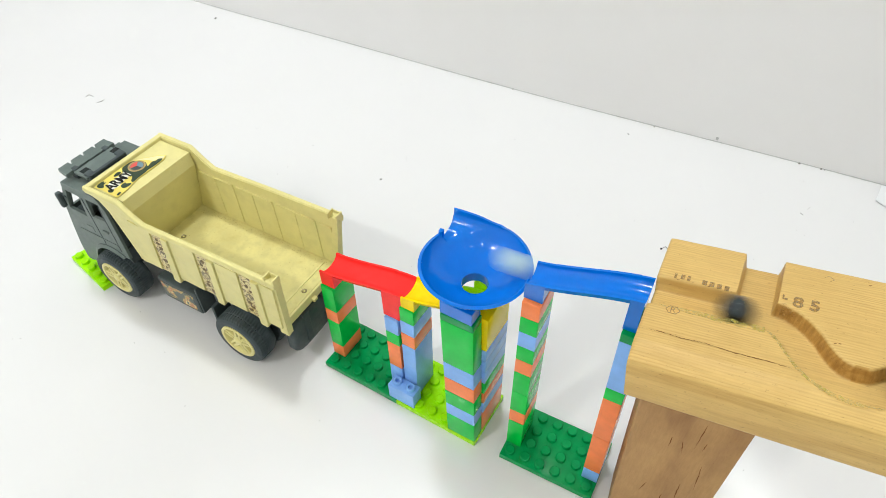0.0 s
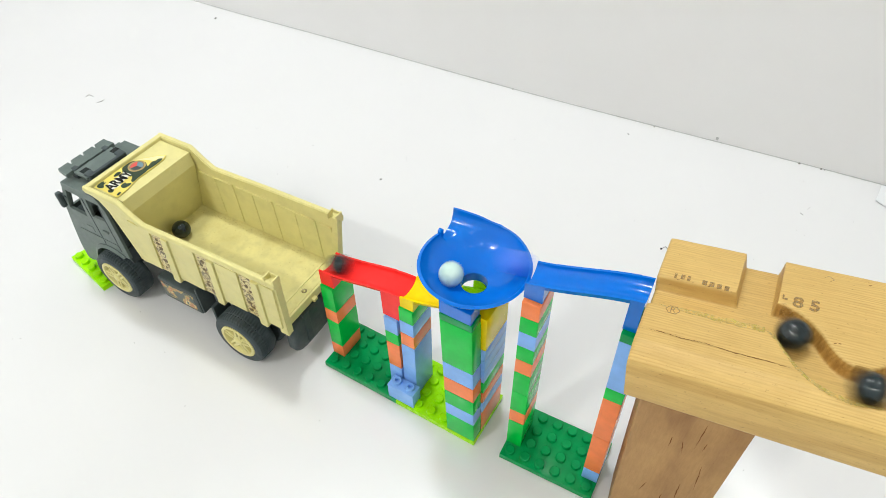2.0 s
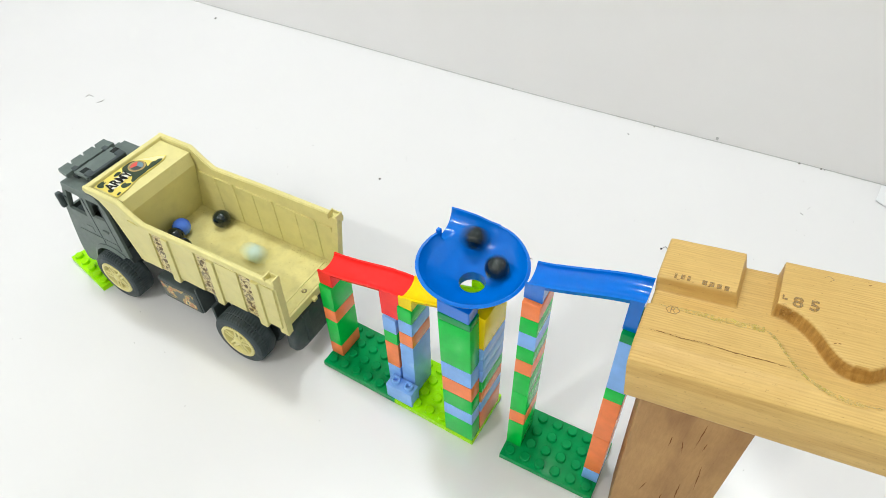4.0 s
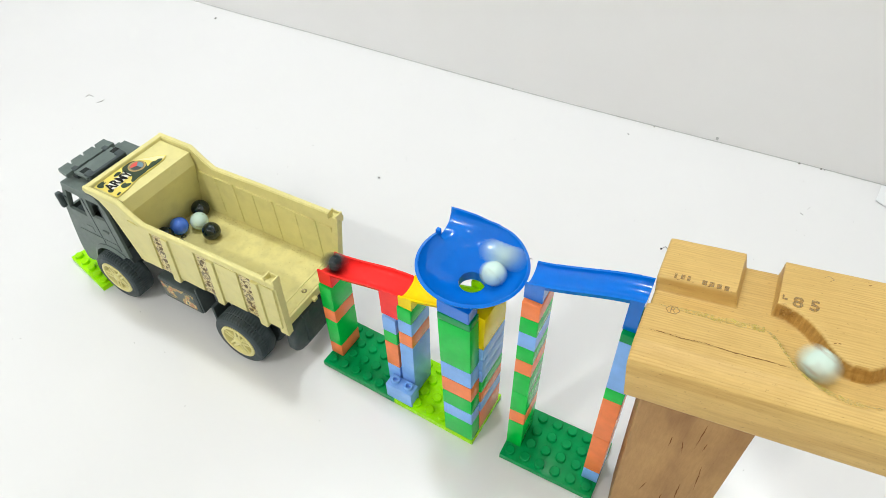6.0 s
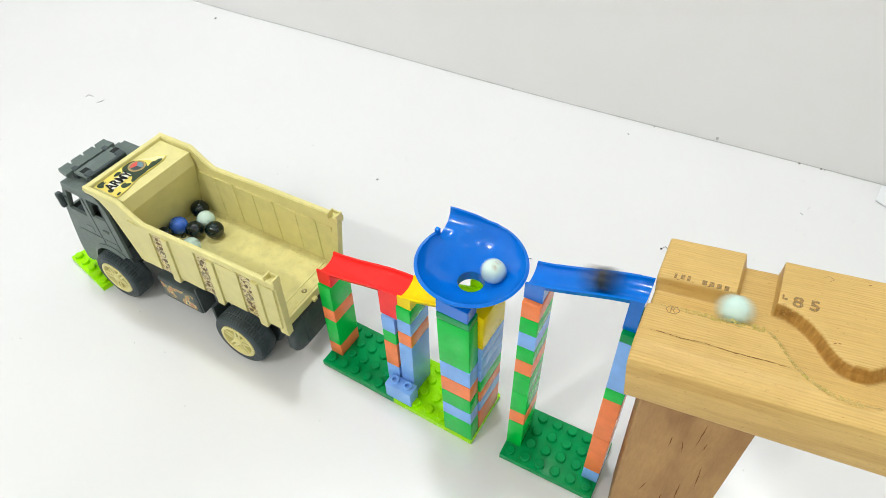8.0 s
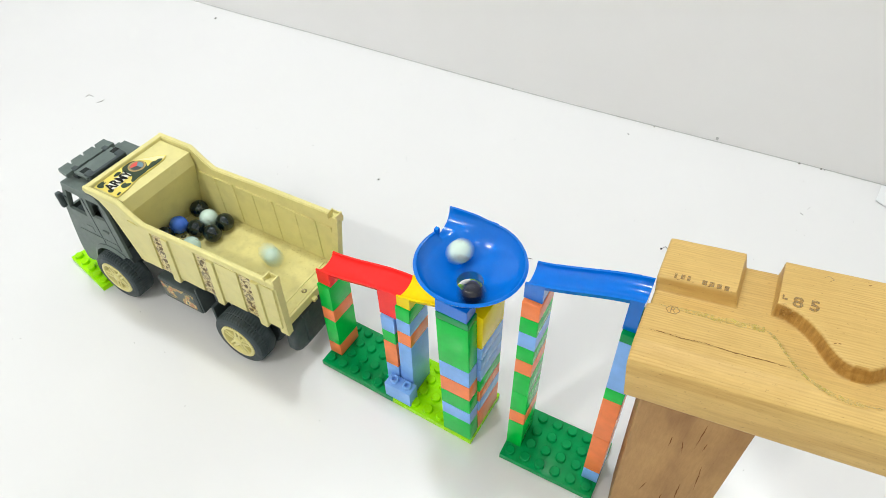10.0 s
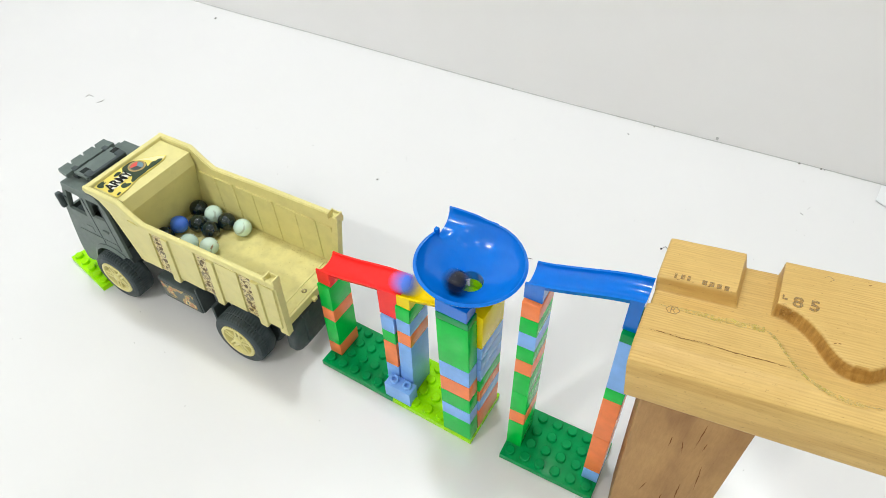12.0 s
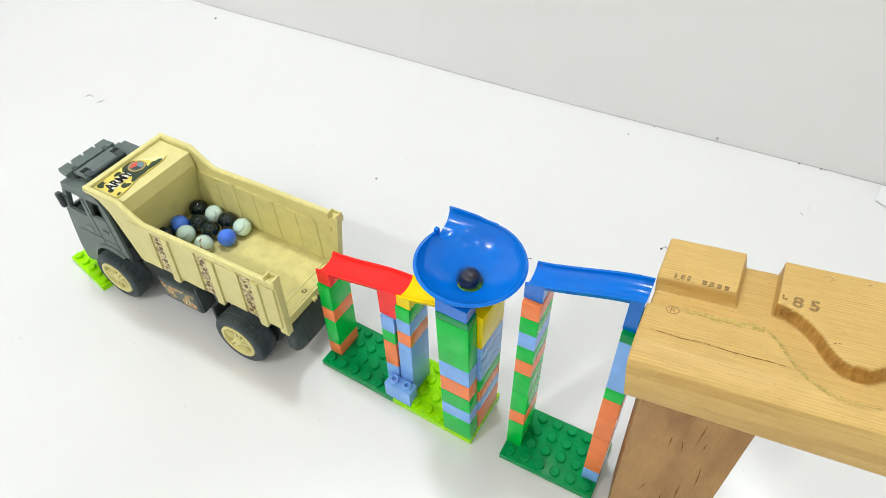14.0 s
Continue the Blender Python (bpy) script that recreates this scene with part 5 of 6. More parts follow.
    walk(black_c, [
        (0, at(17.14, 2.16, 18.73, 127, 55, 96)), (1.41, at(17.14, 2.16, 18.73, 127, 55, 96)), (1.63, at(15.67, 1.43, 18.54, 65, 6, 59)),
        (1.85, at(13.72, 0.09, 18.28, 24, -53, 79)), (1.9, at(11.99, 0.57, 18.05, -49, -14, 126)), (2, at(11.04, 1.70, 17.93, -56, 54, 124)),
        (2.1, at(9.47, 2.19, 17.72, -179, 46, 14)), (2.2, at(7.89, 2.11, 17.51, 170, -22, 12)), (2.3, at(5.59, 2.00, 17.21, 77, -82, 99)),
        (2.4, at(2.13, 2.08, 16.25, 0, -19, 170)), (2.5, at(-2.91, 3.77, 14.14, 12, 48, 174)), (2.6, at(-5.20, 2.46, 14.37, -108, 50, 68)),
        (2.7, at(-3.75, 2.29, 13.57, -20, 26, 130)), (2.8, at(-3.23, 2.04, 12.70, -1, -22, 131)), (2.9, at(-3.57, 2.05, 11.72, -23, 1, 135)),
        (3, at(-7.61, 2.25, 10.30, -83, 44, 108)), (3.1, at(-9.41, 2.33, 10.05, -171, 30, 48)), (3.2, at(-13.29, 1.90, 10.15, 146, -25, 46)),
        (3.3, at(-17.45, 2.54, 6.14, 63, -40, 97)), (3.45, at(-20.99, 2.35, 6.14, -8, -10, 132)), (3.7, at(-24.60, 1.30, 6.14, -71, 20, 126)),
        (4, at(-25.20, 0.90, 6.14, -137, 11, 107)), (4.3, at(-25.40, 0.72, 6.14, -159, -0, 105)), (14, at(-25.40, 0.72, 6.14, -159, -0, 105))])
    walk(black_d, [
        (0, at(18.42, 2.29, 18.90, 6, -34, -94)), (1.46, at(18.42, 2.29, 18.90, 6, -34, -94)), (1.64, at(17.18, 2.17, 18.73, 74, -5, -120)),
        (1.82, at(15.54, 1.32, 18.52, 123, 49, -98)), (2, at(13.79, 0.10, 18.29, -128, 43, -7)), (2.1, at(11.72, 0.89, 18.02, -141, -24, -10)),
        (2.2, at(10.60, 2.06, 17.87, 131, -56, 55)), (2.3, at(8.63, 2.14, 17.61, 26, -35, 143)), (2.4, at(6.71, 2.05, 17.36, -14, 22, 148)),
        (2.5, at(3.65, 2.08, 16.77, -100, 61, 82)), (2.6, at(0.35, 2.08, 15.70, -172, 15, 30)), (2.7, at(-2.37, 3.25, 13.99, 131, -27, 37)),
        (2.8, at(-2.81, 3.44, 13.97, 81, -39, 66)), (2.9, at(-3.76, 3.29, 13.92, -13, -39, 134)), (3, at(-4.64, 1.48, 14.03, -98, -29, -172)),
        (3.1, at(-3.64, 0.96, 13.86, 167, -57, -98)), (3.2, at(-1.97, 1.69, 13.92, 63, -35, -11)), (3.3, at(-2.13, 2.83, 13.93, -19, -27, 37)),
        (3.4, at(-3.13, 3.42, 13.93, -98, -29, 79)), (3.5, at(-4.22, 3.00, 13.94, 178, -37, 132)), (3.6, at(-4.57, 1.89, 13.94, 88, -37, -166)),
        (3.7, at(-3.91, 0.91, 13.94, 4, -29, -115)), (3.8, at(-2.74, 0.82, 13.94, -76, -27, -72)), (3.9, at(-1.95, 1.68, 13.94, -158, -35, -24)),
        (4, at(-2.13, 2.83, 13.93, 113, -38, 37)), (4.1, at(-3.13, 3.40, 13.92, 27, -31, 94)), (4.2, at(-4.18, 2.97, 13.91, -53, -26, 137)),
        (4.3, at(-4.49, 1.90, 13.90, -134, -32, -178)), (4.4, at(-3.85, 1.01, 13.88, 139, -39, -119)), (4.5, at(-2.80, 0.97, 13.86, 50, -33, -59)),
        (4.6, at(-2.13, 1.74, 13.84, -31, -26, -13)), (4.7, at(-2.31, 2.71, 13.82, -111, -30, 30)), (4.8, at(-3.15, 3.14, 13.79, 164, -38, 85)),
        (4.9, at(-3.96, 2.77, 13.77, 74, -36, 147)), (5, at(-4.16, 1.95, 13.74, -9, -28, -163)), (5.1, at(-3.67, 1.33, 13.72, -88, -28, -121)),
        (5.2, at(-2.94, 1.33, 13.69, -168, -37, -72)), (5.3, at(-3.23, 2.04, 12.70, -4, -73, 127)), (5.4, at(-5.85, 2.16, 10.87, -51, -10, 164)),
        (5.5, at(-7.61, 2.25, 10.30, -73, 56, 154)), (5.6, at(-10.56, 2.39, 9.75, 143, 51, 18)), (5.7, at(-13.52, 2.53, 9.16, 123, -15, 10)),
        (5.8, at(-17.33, 1.90, 7.50, 114, -84, 19)), (6, at(-24.55, 3.07, 6.14, -37, -26, 168)), (6.2, at(-24.30, 3.20, 6.14, -14, -44, 154)),
        (6.3, at(-24.35, 3.44, 6.14, 5, -29, 142)), (6.4, at(-24.36, 3.56, 6.14, 15, -21, 138)), (6.6, at(-24.22, 3.24, 6.14, -6, -48, 150)),
        (7, at(-24.58, 2.99, 6.14, -44, -23, 174)), (7.2, at(-24.74, 3.10, 6.14, -36, -8, 172)), (7.4, at(-24.69, 3.46, 6.14, -3, -7, 167)),
        (7.7, at(-24.33, 3.18, 6.14, -25, -42, 177)), (8.2, at(-24.45, 3.32, 6.14, -12, -30, 169)), (9.8, at(-24.45, 3.32, 6.14, -12, -30, 169)),
        (10.1, at(-24.27, 2.82, 6.14, -69, -42, -155)), (11, at(-24.63, 3.09, 6.14, -33, -17, -174)), (14, at(-24.67, 3.14, 6.14, -28, -14, -175))])
    walk(black_e, [
        (0, at(19.73, 2.33, 19.07, 78, -7, -88)), (1.91, at(19.73, 2.33, 19.07, 78, -7, -88)), (2.09, at(18.58, 2.30, 18.92, 147, -3, -95)),
        (2.26, at(16.94, 2.07, 18.70, -145, 11, -90)), (2.43, at(15.25, 1.08, 18.48, -73, 32, -60)), (2.6, at(13.40, 0.02, 18.24, -2, 11, -30)),
        (2.7, at(11.32, 1.39, 17.96, -7, -58, -28)), (2.8, at(10.39, 2.13, 17.84, -171, -53, 132)), (2.9, at(9.00, 2.15, 17.66, 146, 6, 153)),
        (3, at(7.19, 2.07, 17.42, 87, 57, 116)), (3.1, at(5.31, 2.08, 17.21, -13, 32, 35)), (3.2, at(1.48, 2.08, 16.02, -50, -27, 33)),
        (3.3, at(-1.80, 3.45, 14.34, -134, -39, 86)), (3.4, at(-3.74, 4.00, 14.35, 160, -5, 115)), (3.5, at(-5.16, 2.57, 14.35, 91, -21, 132)),
        (3.6, at(-4.59, 0.63, 14.35, 7, -66, -160)), (3.7, at(-2.62, 0.20, 14.35, -132, -41, -29)), (3.8, at(-1.29, 1.71, 14.34, 162, -5, 1)),
        (3.9, at(-1.97, 3.60, 14.34, 93, -20, 18)), (4, at(-3.95, 3.90, 14.33, 10, -65, 83)), (4.1, at(-5.15, 2.34, 14.31, -130, -42, -144)),
        (4.2, at(-4.36, 0.55, 14.29, 163, -5, -113)), (4.3, at(-2.45, 0.38, 14.27, 94, -19, -97)), (4.4, at(-1.40, 1.95, 14.24, 13, -64, -34)),
        (4.5, at(-2.25, 3.59, 14.20, -129, -43, 101)), (4.6, at(-4.05, 3.62, 14.16, 165, -6, 133)), (4.7, at(-4.92, 2.11, 14.12, 95, -18, 149)),
        (4.8, at(-4.04, 0.67, 14.08, 16, -64, -150)), (4.9, at(-2.42, 0.75, 14.05, -127, -44, -14)), (5, at(-1.74, 2.15, 14.01, 166, -6, 19)),
        (5.1, at(-2.60, 3.36, 13.97, 97, -18, 35)), (5.2, at(-4.00, 3.20, 13.94, 19, -63, 94)), (5.3, at(-4.50, 1.96, 13.90, -126, -45, -128)),
        (5.4, at(-3.35, 2.87, 13.68, 83, -64, 17)), (5.5, at(-3.56, 2.97, 13.75, 28, -73, 69)), (5.6, at(-3.23, 2.04, 12.70, 162, -33, -58)),
        (5.7, at(-3.57, 2.05, 11.72, -162, -46, -82)), (5.8, at(-7.30, 2.23, 10.45, -80, -23, -135)), (5.9, at(-8.95, 2.31, 10.14, -29, 26, -133)),
        (6, at(-12.87, 2.50, 9.22, 56, 45, -77)), (6.1, at(-14.48, 1.90, 9.10, 135, 20, -28)), (6.2, at(-20.57, 2.51, 6.14, 164, -43, -35)),
        (6.3, at(-23.25, 2.22, 6.14, -86, -49, -127)), (6.4, at(-25.62, 1.80, 6.14, -46, 10, -143)), (6.6, at(-25.47, 1.69, 6.14, -62, 4, -145)),
        (7, at(-24.86, 1.56, 6.14, -107, -31, -133)), (7.2, at(-25.32, 1.76, 6.14, -64, -10, -149)), (7.3, at(-25.58, 2.20, 6.14, -18, -7, -156)),
        (7.4, at(-25.52, 2.37, 6.14, -6, -18, -159)), (7.6, at(-25.60, 2.52, 6.14, 10, -15, -163)), (8.2, at(-25.69, 2.61, 6.14, 19, -10, -165)),
        (9.8, at(-25.69, 2.61, 6.14, 19, -10, -165)), (10.3, at(-25.79, 3.01, 6.14, 57, -8, -171)), (14, at(-25.95, 3.25, 6.14, 81, 3, -172))])
    walk(white_b, [
        (0, at(21.04, 2.37, 19.24, 7, 86, 23)), (4.08, at(21.04, 2.37, 19.24, 7, 86, 23)), (4.23, at(20.12, 2.34, 19.12, -14, 17, 3)),
        (4.38, at(18.76, 2.30, 18.94, -17, -52, 4)), (4.54, at(17.20, 2.19, 18.74, 164, -60, -176)), (4.69, at(15.64, 1.40, 18.53, 143, 7, -165)),
        (4.84, at(14.18, 0.20, 18.34, 87, 63, 158)), (5, at(12.27, 0.36, 18.09, -69, 47, 7)), (5.15, at(10.83, 1.88, 17.90, -118, -7, -13)),
        (5.2, at(9.70, 2.21, 17.75, -130, -75, -3)), (5.3, at(7.96, 2.11, 17.52, 43, -36, -175)), (5.4, at(4.70, 2.08, 17.08, 48, 33, -175)),
        (5.5, at(2.20, 2.08, 16.27, -155, 78, -21)), (5.6, at(-2.87, 3.37, 13.93, -149, 9, -16)), (5.7, at(-5.12, 2.31, 14.29, -97, -40, -32)),
        (5.8, at(-4.00, 1.64, 13.72, -98, 29, -32)), (5.9, at(-1.93, 1.79, 13.93, 167, 57, -107)), (6, at(-2.16, 2.50, 13.83, -161, -5, -90)),
        (6.1, at(-3.74, 2.54, 13.63, -92, -3, -95)), (6.2, at(-3.53, 1.30, 13.70, -122, 62, -113)), (6.3, at(-2.51, 1.32, 13.79, 179, 8, -153)),
        (6.4, at(-2.32, 2.84, 13.85, -120, -28, -165)), (6.5, at(-2.49, 3.51, 14.07, -55, -13, 169)), (6.6, at(-3.15, 3.07, 13.77, -107, 34, 158)),
        (6.7, at(-3.79, 2.43, 13.62, 169, 30, 107)), (6.8, at(-3.69, 2.64, 13.65, -172, 44, 118)), (6.9, at(-3.42, 2.23, 13.26, -168, -0, 120)),
        (7, at(-3.23, 2.04, 12.70, -162, -24, 119)), (7.1, at(-3.57, 2.05, 11.72, 172, -6, 126)), (7.2, at(-7.53, 2.24, 10.41, 112, 33, 109)),
        (7.3, at(-11.00, 2.41, 9.64, 29, 29, 61)), (7.4, at(-13.59, 1.90, 9.90, -20, -20, 56)), (7.5, at(-20.29, 2.29, 6.14, -98, -35, 97)),
        (7.6, at(-22.93, 1.52, 6.14, -174, -19, 137)), (7.7, at(-23.07, 0.71, 6.14, 108, -37, 178)), (8.2, at(-23.10, 0.63, 6.14, 100, -34, -177)),
        (10.9, at(-23.10, 0.63, 6.14, 100, -34, -177)), (11.1, at(-22.78, 0.62, 6.14, 95, -62, -173)), (14, at(-22.36, 0.61, 6.14, -54, -79, -25))])
    walk(white_c, [
        (0, at(22.35, 2.41, 19.41, -70, -13, 51)), (4.46, at(22.35, 2.41, 19.41, -70, -13, 51)), (4.62, at(21.37, 2.38, 19.28, -143, -43, 90)),
        (4.77, at(19.95, 2.34, 19.10, 142, -15, 132)), (4.93, at(18.29, 2.29, 18.88, 88, 29, 125)), (5.09, at(16.53, 1.89, 18.65, 7, 29, 80)),
        (5.24, at(14.89, 0.78, 18.43, -39, -23, 77)), (5.4, at(13.01, 0.07, 18.19, -120, -38, 124)), (5.5, at(11.45, 1.21, 17.98, -140, 28, 127)),
        (5.6, at(10.15, 2.20, 17.81, 109, 74, 25)), (5.7, at(8.08, 2.11, 17.54, 88, 6, 9)), (5.8, at(5.30, 2.08, 17.21, 72, -61, 17)),
        (5.9, at(3.27, 2.08, 16.65, -83, -48, 168)), (6, at(-2.16, 3.54, 14.21, -80, 21, 167)), (6.1, at(-5.01, 2.92, 14.34, -165, 66, 99)),
        (6.2, at(-4.54, 1.96, 13.92, -148, -1, 109)), (6.3, at(-3.33, 2.64, 13.57, -80, 9, 114)), (6.4, at(-3.44, 2.21, 13.27, -106, -22, 118)),
        (6.5, at(-4.70, 2.10, 11.15, -94, -44, 111)), (6.6, at(-6.18, 2.18, 10.75, -152, 1, 136)), (6.7, at(-8.29, 2.28, 10.25, 148, 45, 109)),
        (6.8, at(-10.34, 2.38, 9.81, 59, 30, 47)), (6.9, at(-14.00, 1.90, 9.75, 18, -27, 45)), (7, at(-18.09, 2.44, 6.14, -67, -42, 100)),
        (7.1, at(-22.63, 2.23, 6.14, -136, -9, 134)), (7.2, at(-23.32, 2.30, 6.14, 179, 37, 122)), (7.3, at(-23.47, 2.35, 6.14, 165, 47, 113)),
        (7.4, at(-23.66, 2.38, 6.14, 141, 54, 94)), (7.6, at(-23.84, 2.41, 6.14, 112, 54, 71)), (7.7, at(-24.24, 1.69, 6.14, 103, -14, 67)),
        (7.8, at(-24.49, 1.44, 6.14, 88, -43, 74)), (8, at(-24.73, 1.25, 6.14, 53, -62, 102)), (9.9, at(-24.73, 1.25, 6.14, 53, -62, 102)),
        (10.3, at(-25.12, 1.55, 6.14, 24, -22, 123)), (11, at(-25.30, 1.46, 6.14, 5, -20, 130)), (12.3, at(-25.11, 1.43, 6.14, 18, -32, 124)),
        (12.5, at(-25.73, 1.74, 6.14, -10, 24, 126)), (13, at(-25.95, 2.00, 6.14, -13, 55, 124)), (14, at(-25.95, 2.00, 6.14, -13, 55, 124))])
    walk(swirl_a, [
        (0, at(23.66, 2.45, 19.58, -5, -45, -12)), (4.93, at(23.66, 2.45, 19.58, -5, -45, -12)), (5.1, at(22.65, 2.42, 19.45, 145, -64, -156)),
        (5.26, at(21.19, 2.37, 19.26, 166, 3, -169)), (5.42, at(19.48, 2.32, 19.03, -167, 69, -150)), (5.58, at(17.58, 2.26, 18.79, -22, 39, -11)),
        (5.74, at(15.72, 1.46, 18.54, 12, -22, -5)), (5.9, at(14.00, 0.15, 18.32, 95, -51, -62)), (6, at(12.01, 0.55, 18.06, -157, -41, -151)),
        (6.1, at(10.97, 1.76, 17.92, -91, -5, 179)), (6.2, at(9.32, 2.18, 17.70, -66, 61, -167)), (6.3, at(7.45, 2.09, 17.46, 100, 50, -5)),
        (6.4, at(4.26, 2.08, 16.96, 104, -19, -3)), (6.5, at(1.52, 2.08, 16.04, 153, -86, -50)), (6.6, at(-4.27, 2.71, 13.86, -71, -24, 177)),
        (6.7, at(-5.09, 1.53, 14.32, -128, 17, -180)), (6.8, at(-4.26, 1.20, 13.94, -158, -46, -171)), (6.9, at(-1.89, 1.39, 14.02, 33, -65, -3)),
        (7, at(-2.02, 2.19, 13.87, -59, -24, 72)), (7.1, at(-4.00, 3.22, 13.95, -126, -0, 88)), (7.2, at(-4.63, 2.96, 14.09, 175, -21, 101)),
        (7.3, at(-3.44, 2.02, 13.24, -103, -52, 45)), (7.4, at(-2.07, 1.36, 13.95, -42, -5, 10)), (7.5, at(-2.54, 2.42, 13.67, -111, -15, 24)),
        (7.6, at(-3.86, 2.77, 13.74, 175, -53, 72)), (7.7, at(-4.63, 2.19, 13.96, 48, -49, -174)), (7.8, at(-3.82, 1.85, 13.61, -82, -54, -55)),
        (7.9, at(-2.11, 2.19, 13.82, -141, -4, -22)), (8, at(-2.23, 2.64, 13.83, -178, -27, -11)), (8.1, at(-3.81, 2.67, 13.69, -60, -79, -124)),
        (8.2, at(-4.94, 1.55, 14.20, -49, -11, -133)), (8.3, at(-3.72, 0.35, 14.21, -118, -3, -124)), (8.4, at(-2.04, 0.72, 14.22, 180, -44, -95)),
        (8.5, at(-1.43, 2.35, 14.22, 34, -64, 44)), (8.6, at(-2.46, 3.74, 14.23, -40, -16, 100)), (8.7, at(-4.21, 3.64, 14.23, -108, -0, 111)),
        (8.8, at(-5.06, 2.12, 14.23, -171, -37, 134)), (8.9, at(-4.25, 0.57, 14.23, 55, -69, -101)), (9, at(-2.53, 0.41, 14.22, -32, -22, -28)),
        (9.1, at(-1.46, 1.77, 14.21, -99, 1, -14)), (9.2, at(-2.01, 3.38, 14.19, -163, -30, 4)), (9.3, at(-3.65, 3.79, 14.17, 83, -71, 108)),
        (9.4, at(-4.86, 2.66, 14.15, -24, -28, -156)), (9.5, at(-4.57, 1.06, 14.12, -89, 1, -139)), (9.6, at(-3.10, 0.45, 14.09, -155, -24, -124)),
        (9.7, at(-1.83, 1.32, 14.06, 112, -70, -44)), (9.8, at(-1.87, 2.82, 14.04, -16, -35, 75)), (9.9, at(-3.11, 3.57, 14.01, -80, 0, 97)),
        (10, at(-4.36, 2.96, 13.98, -147, -18, 108)), (10.1, at(-4.53, 1.63, 13.95, 135, -66, 170)), (10.2, at(-3.54, 0.82, 13.92, -7, -41, -55)),
        (10.3, at(-2.38, 1.18, 13.88, -70, -2, -28)), (10.4, at(-2.77, 1.72, 13.59, -109, -53, -8)), (10.5, at(-3.23, 2.04, 12.70, 136, -68, 100)),
        (10.6, at(-5.96, 2.17, 10.83, 66, -15, 155)), (10.7, at(-7.92, 2.26, 10.28, 35, 48, 145)), (10.8, at(-11.82, 2.45, 9.43, -90, 53, 34)),
        (10.9, at(-14.59, 1.90, 9.61, -111, -13, 25)), (11, at(-21.36, 2.95, 6.14, 177, -57, 73)), (11.2, at(-23.35, 2.04, 6.14, 62, -40, 173)),
        (11.5, at(-23.59, 1.79, 6.14, 36, -18, -174)), (12.3, at(-23.60, 1.91, 6.14, 48, -18, -178)), (12.5, at(-23.97, 2.03, 6.14, 59, 15, -178)),
        (13.5, at(-24.08, 1.97, 6.14, 54, 24, 180)), (14, at(-24.11, 1.83, 6.14, 40, 26, 174))])
    walk(black_f, [
        (0, at(24.96, 2.49, 19.75, -121, 52, 170)), (6.25, at(24.96, 2.49, 19.75, -121, 52, 170)), (6.41, at(23.97, 2.46, 19.62, 81, 58, 16)),
        (6.58, at(22.51, 2.41, 19.43, 68, -10, 9)), (6.74, at(20.81, 2.36, 19.21, 36, -77, 35)), (6.91, at(18.93, 2.31, 18.96, -106, -32, 173)),
        (7.07, at(16.94, 2.07, 18.70, -122, 35, 173)), (7.24, at(15.11, 0.96, 18.46, 136, 53, 91)), (7.4, at(13.13, 0.05, 18.20, 78, 4, 58)),
        (7.5, at(11.23, 1.52, 17.95, 9, 6, 51)), (7.6, at(10.26, 2.17, 17.82, -60, -3, 48)), (7.7, at(8.50, 2.13, 17.59, -124, -41, 76)),
        (7.8, at(6.83, 2.06, 17.37, 153, -26, 129)), (7.9, at(4.85, 2.08, 17.12, 102, 22, 131)), (8, at(3.33, 2.08, 16.67, 21, 45, 80)),
        (8.1, at(-2.07, 3.48, 14.22, -57, 18, 34)), (8.2, at(-3.43, 2.78, 13.65, -66, -50, 37)), (8.3, at(-4.04, 2.63, 13.76, 169, -67, 155)),
        (8.4, at(-4.25, 1.98, 13.78, 85, -29, -135)), (8.5, at(-3.97, 1.32, 13.80, 28, 5, -122)), (8.6, at(-3.31, 1.01, 13.80, -37, -4, -122)),
        (8.7, at(-2.61, 1.23, 13.80, -96, -46, -93)), (8.8, at(-2.25, 1.84, 13.78, 141, -61, 19)), (8.9, at(-2.38, 2.50, 13.75, 72, -22, 70)),
        (9, at(-2.89, 2.86, 13.71, 20, 0, 81)), (9.1, at(-3.23, 2.04, 12.70, -12, -65, 102)), (9.2, at(-3.57, 2.05, 11.72, -58, -46, 140)),
        (9.3, at(-7.41, 2.24, 10.43, -93, 15, 152)), (9.4, at(-9.88, 2.36, 9.93, -164, 65, 98)), (9.5, at(-12.59, 2.49, 9.27, 106, 24, 24)),
        (9.6, at(-14.96, 1.90, 8.91, 92, -44, 27)), (9.7, at(-19.42, 2.87, 6.14, -20, -51, 122)), (9.85, at(-23.20, 3.71, 6.14, -62, 8, 140)),
        (10, at(-24.32, 4.25, 6.14, -105, 71, 107)), (10.3, at(-24.21, 4.31, 6.14, -72, 70, 139)), (14, at(-24.29, 4.46, 6.14, -24, 82, -174))])
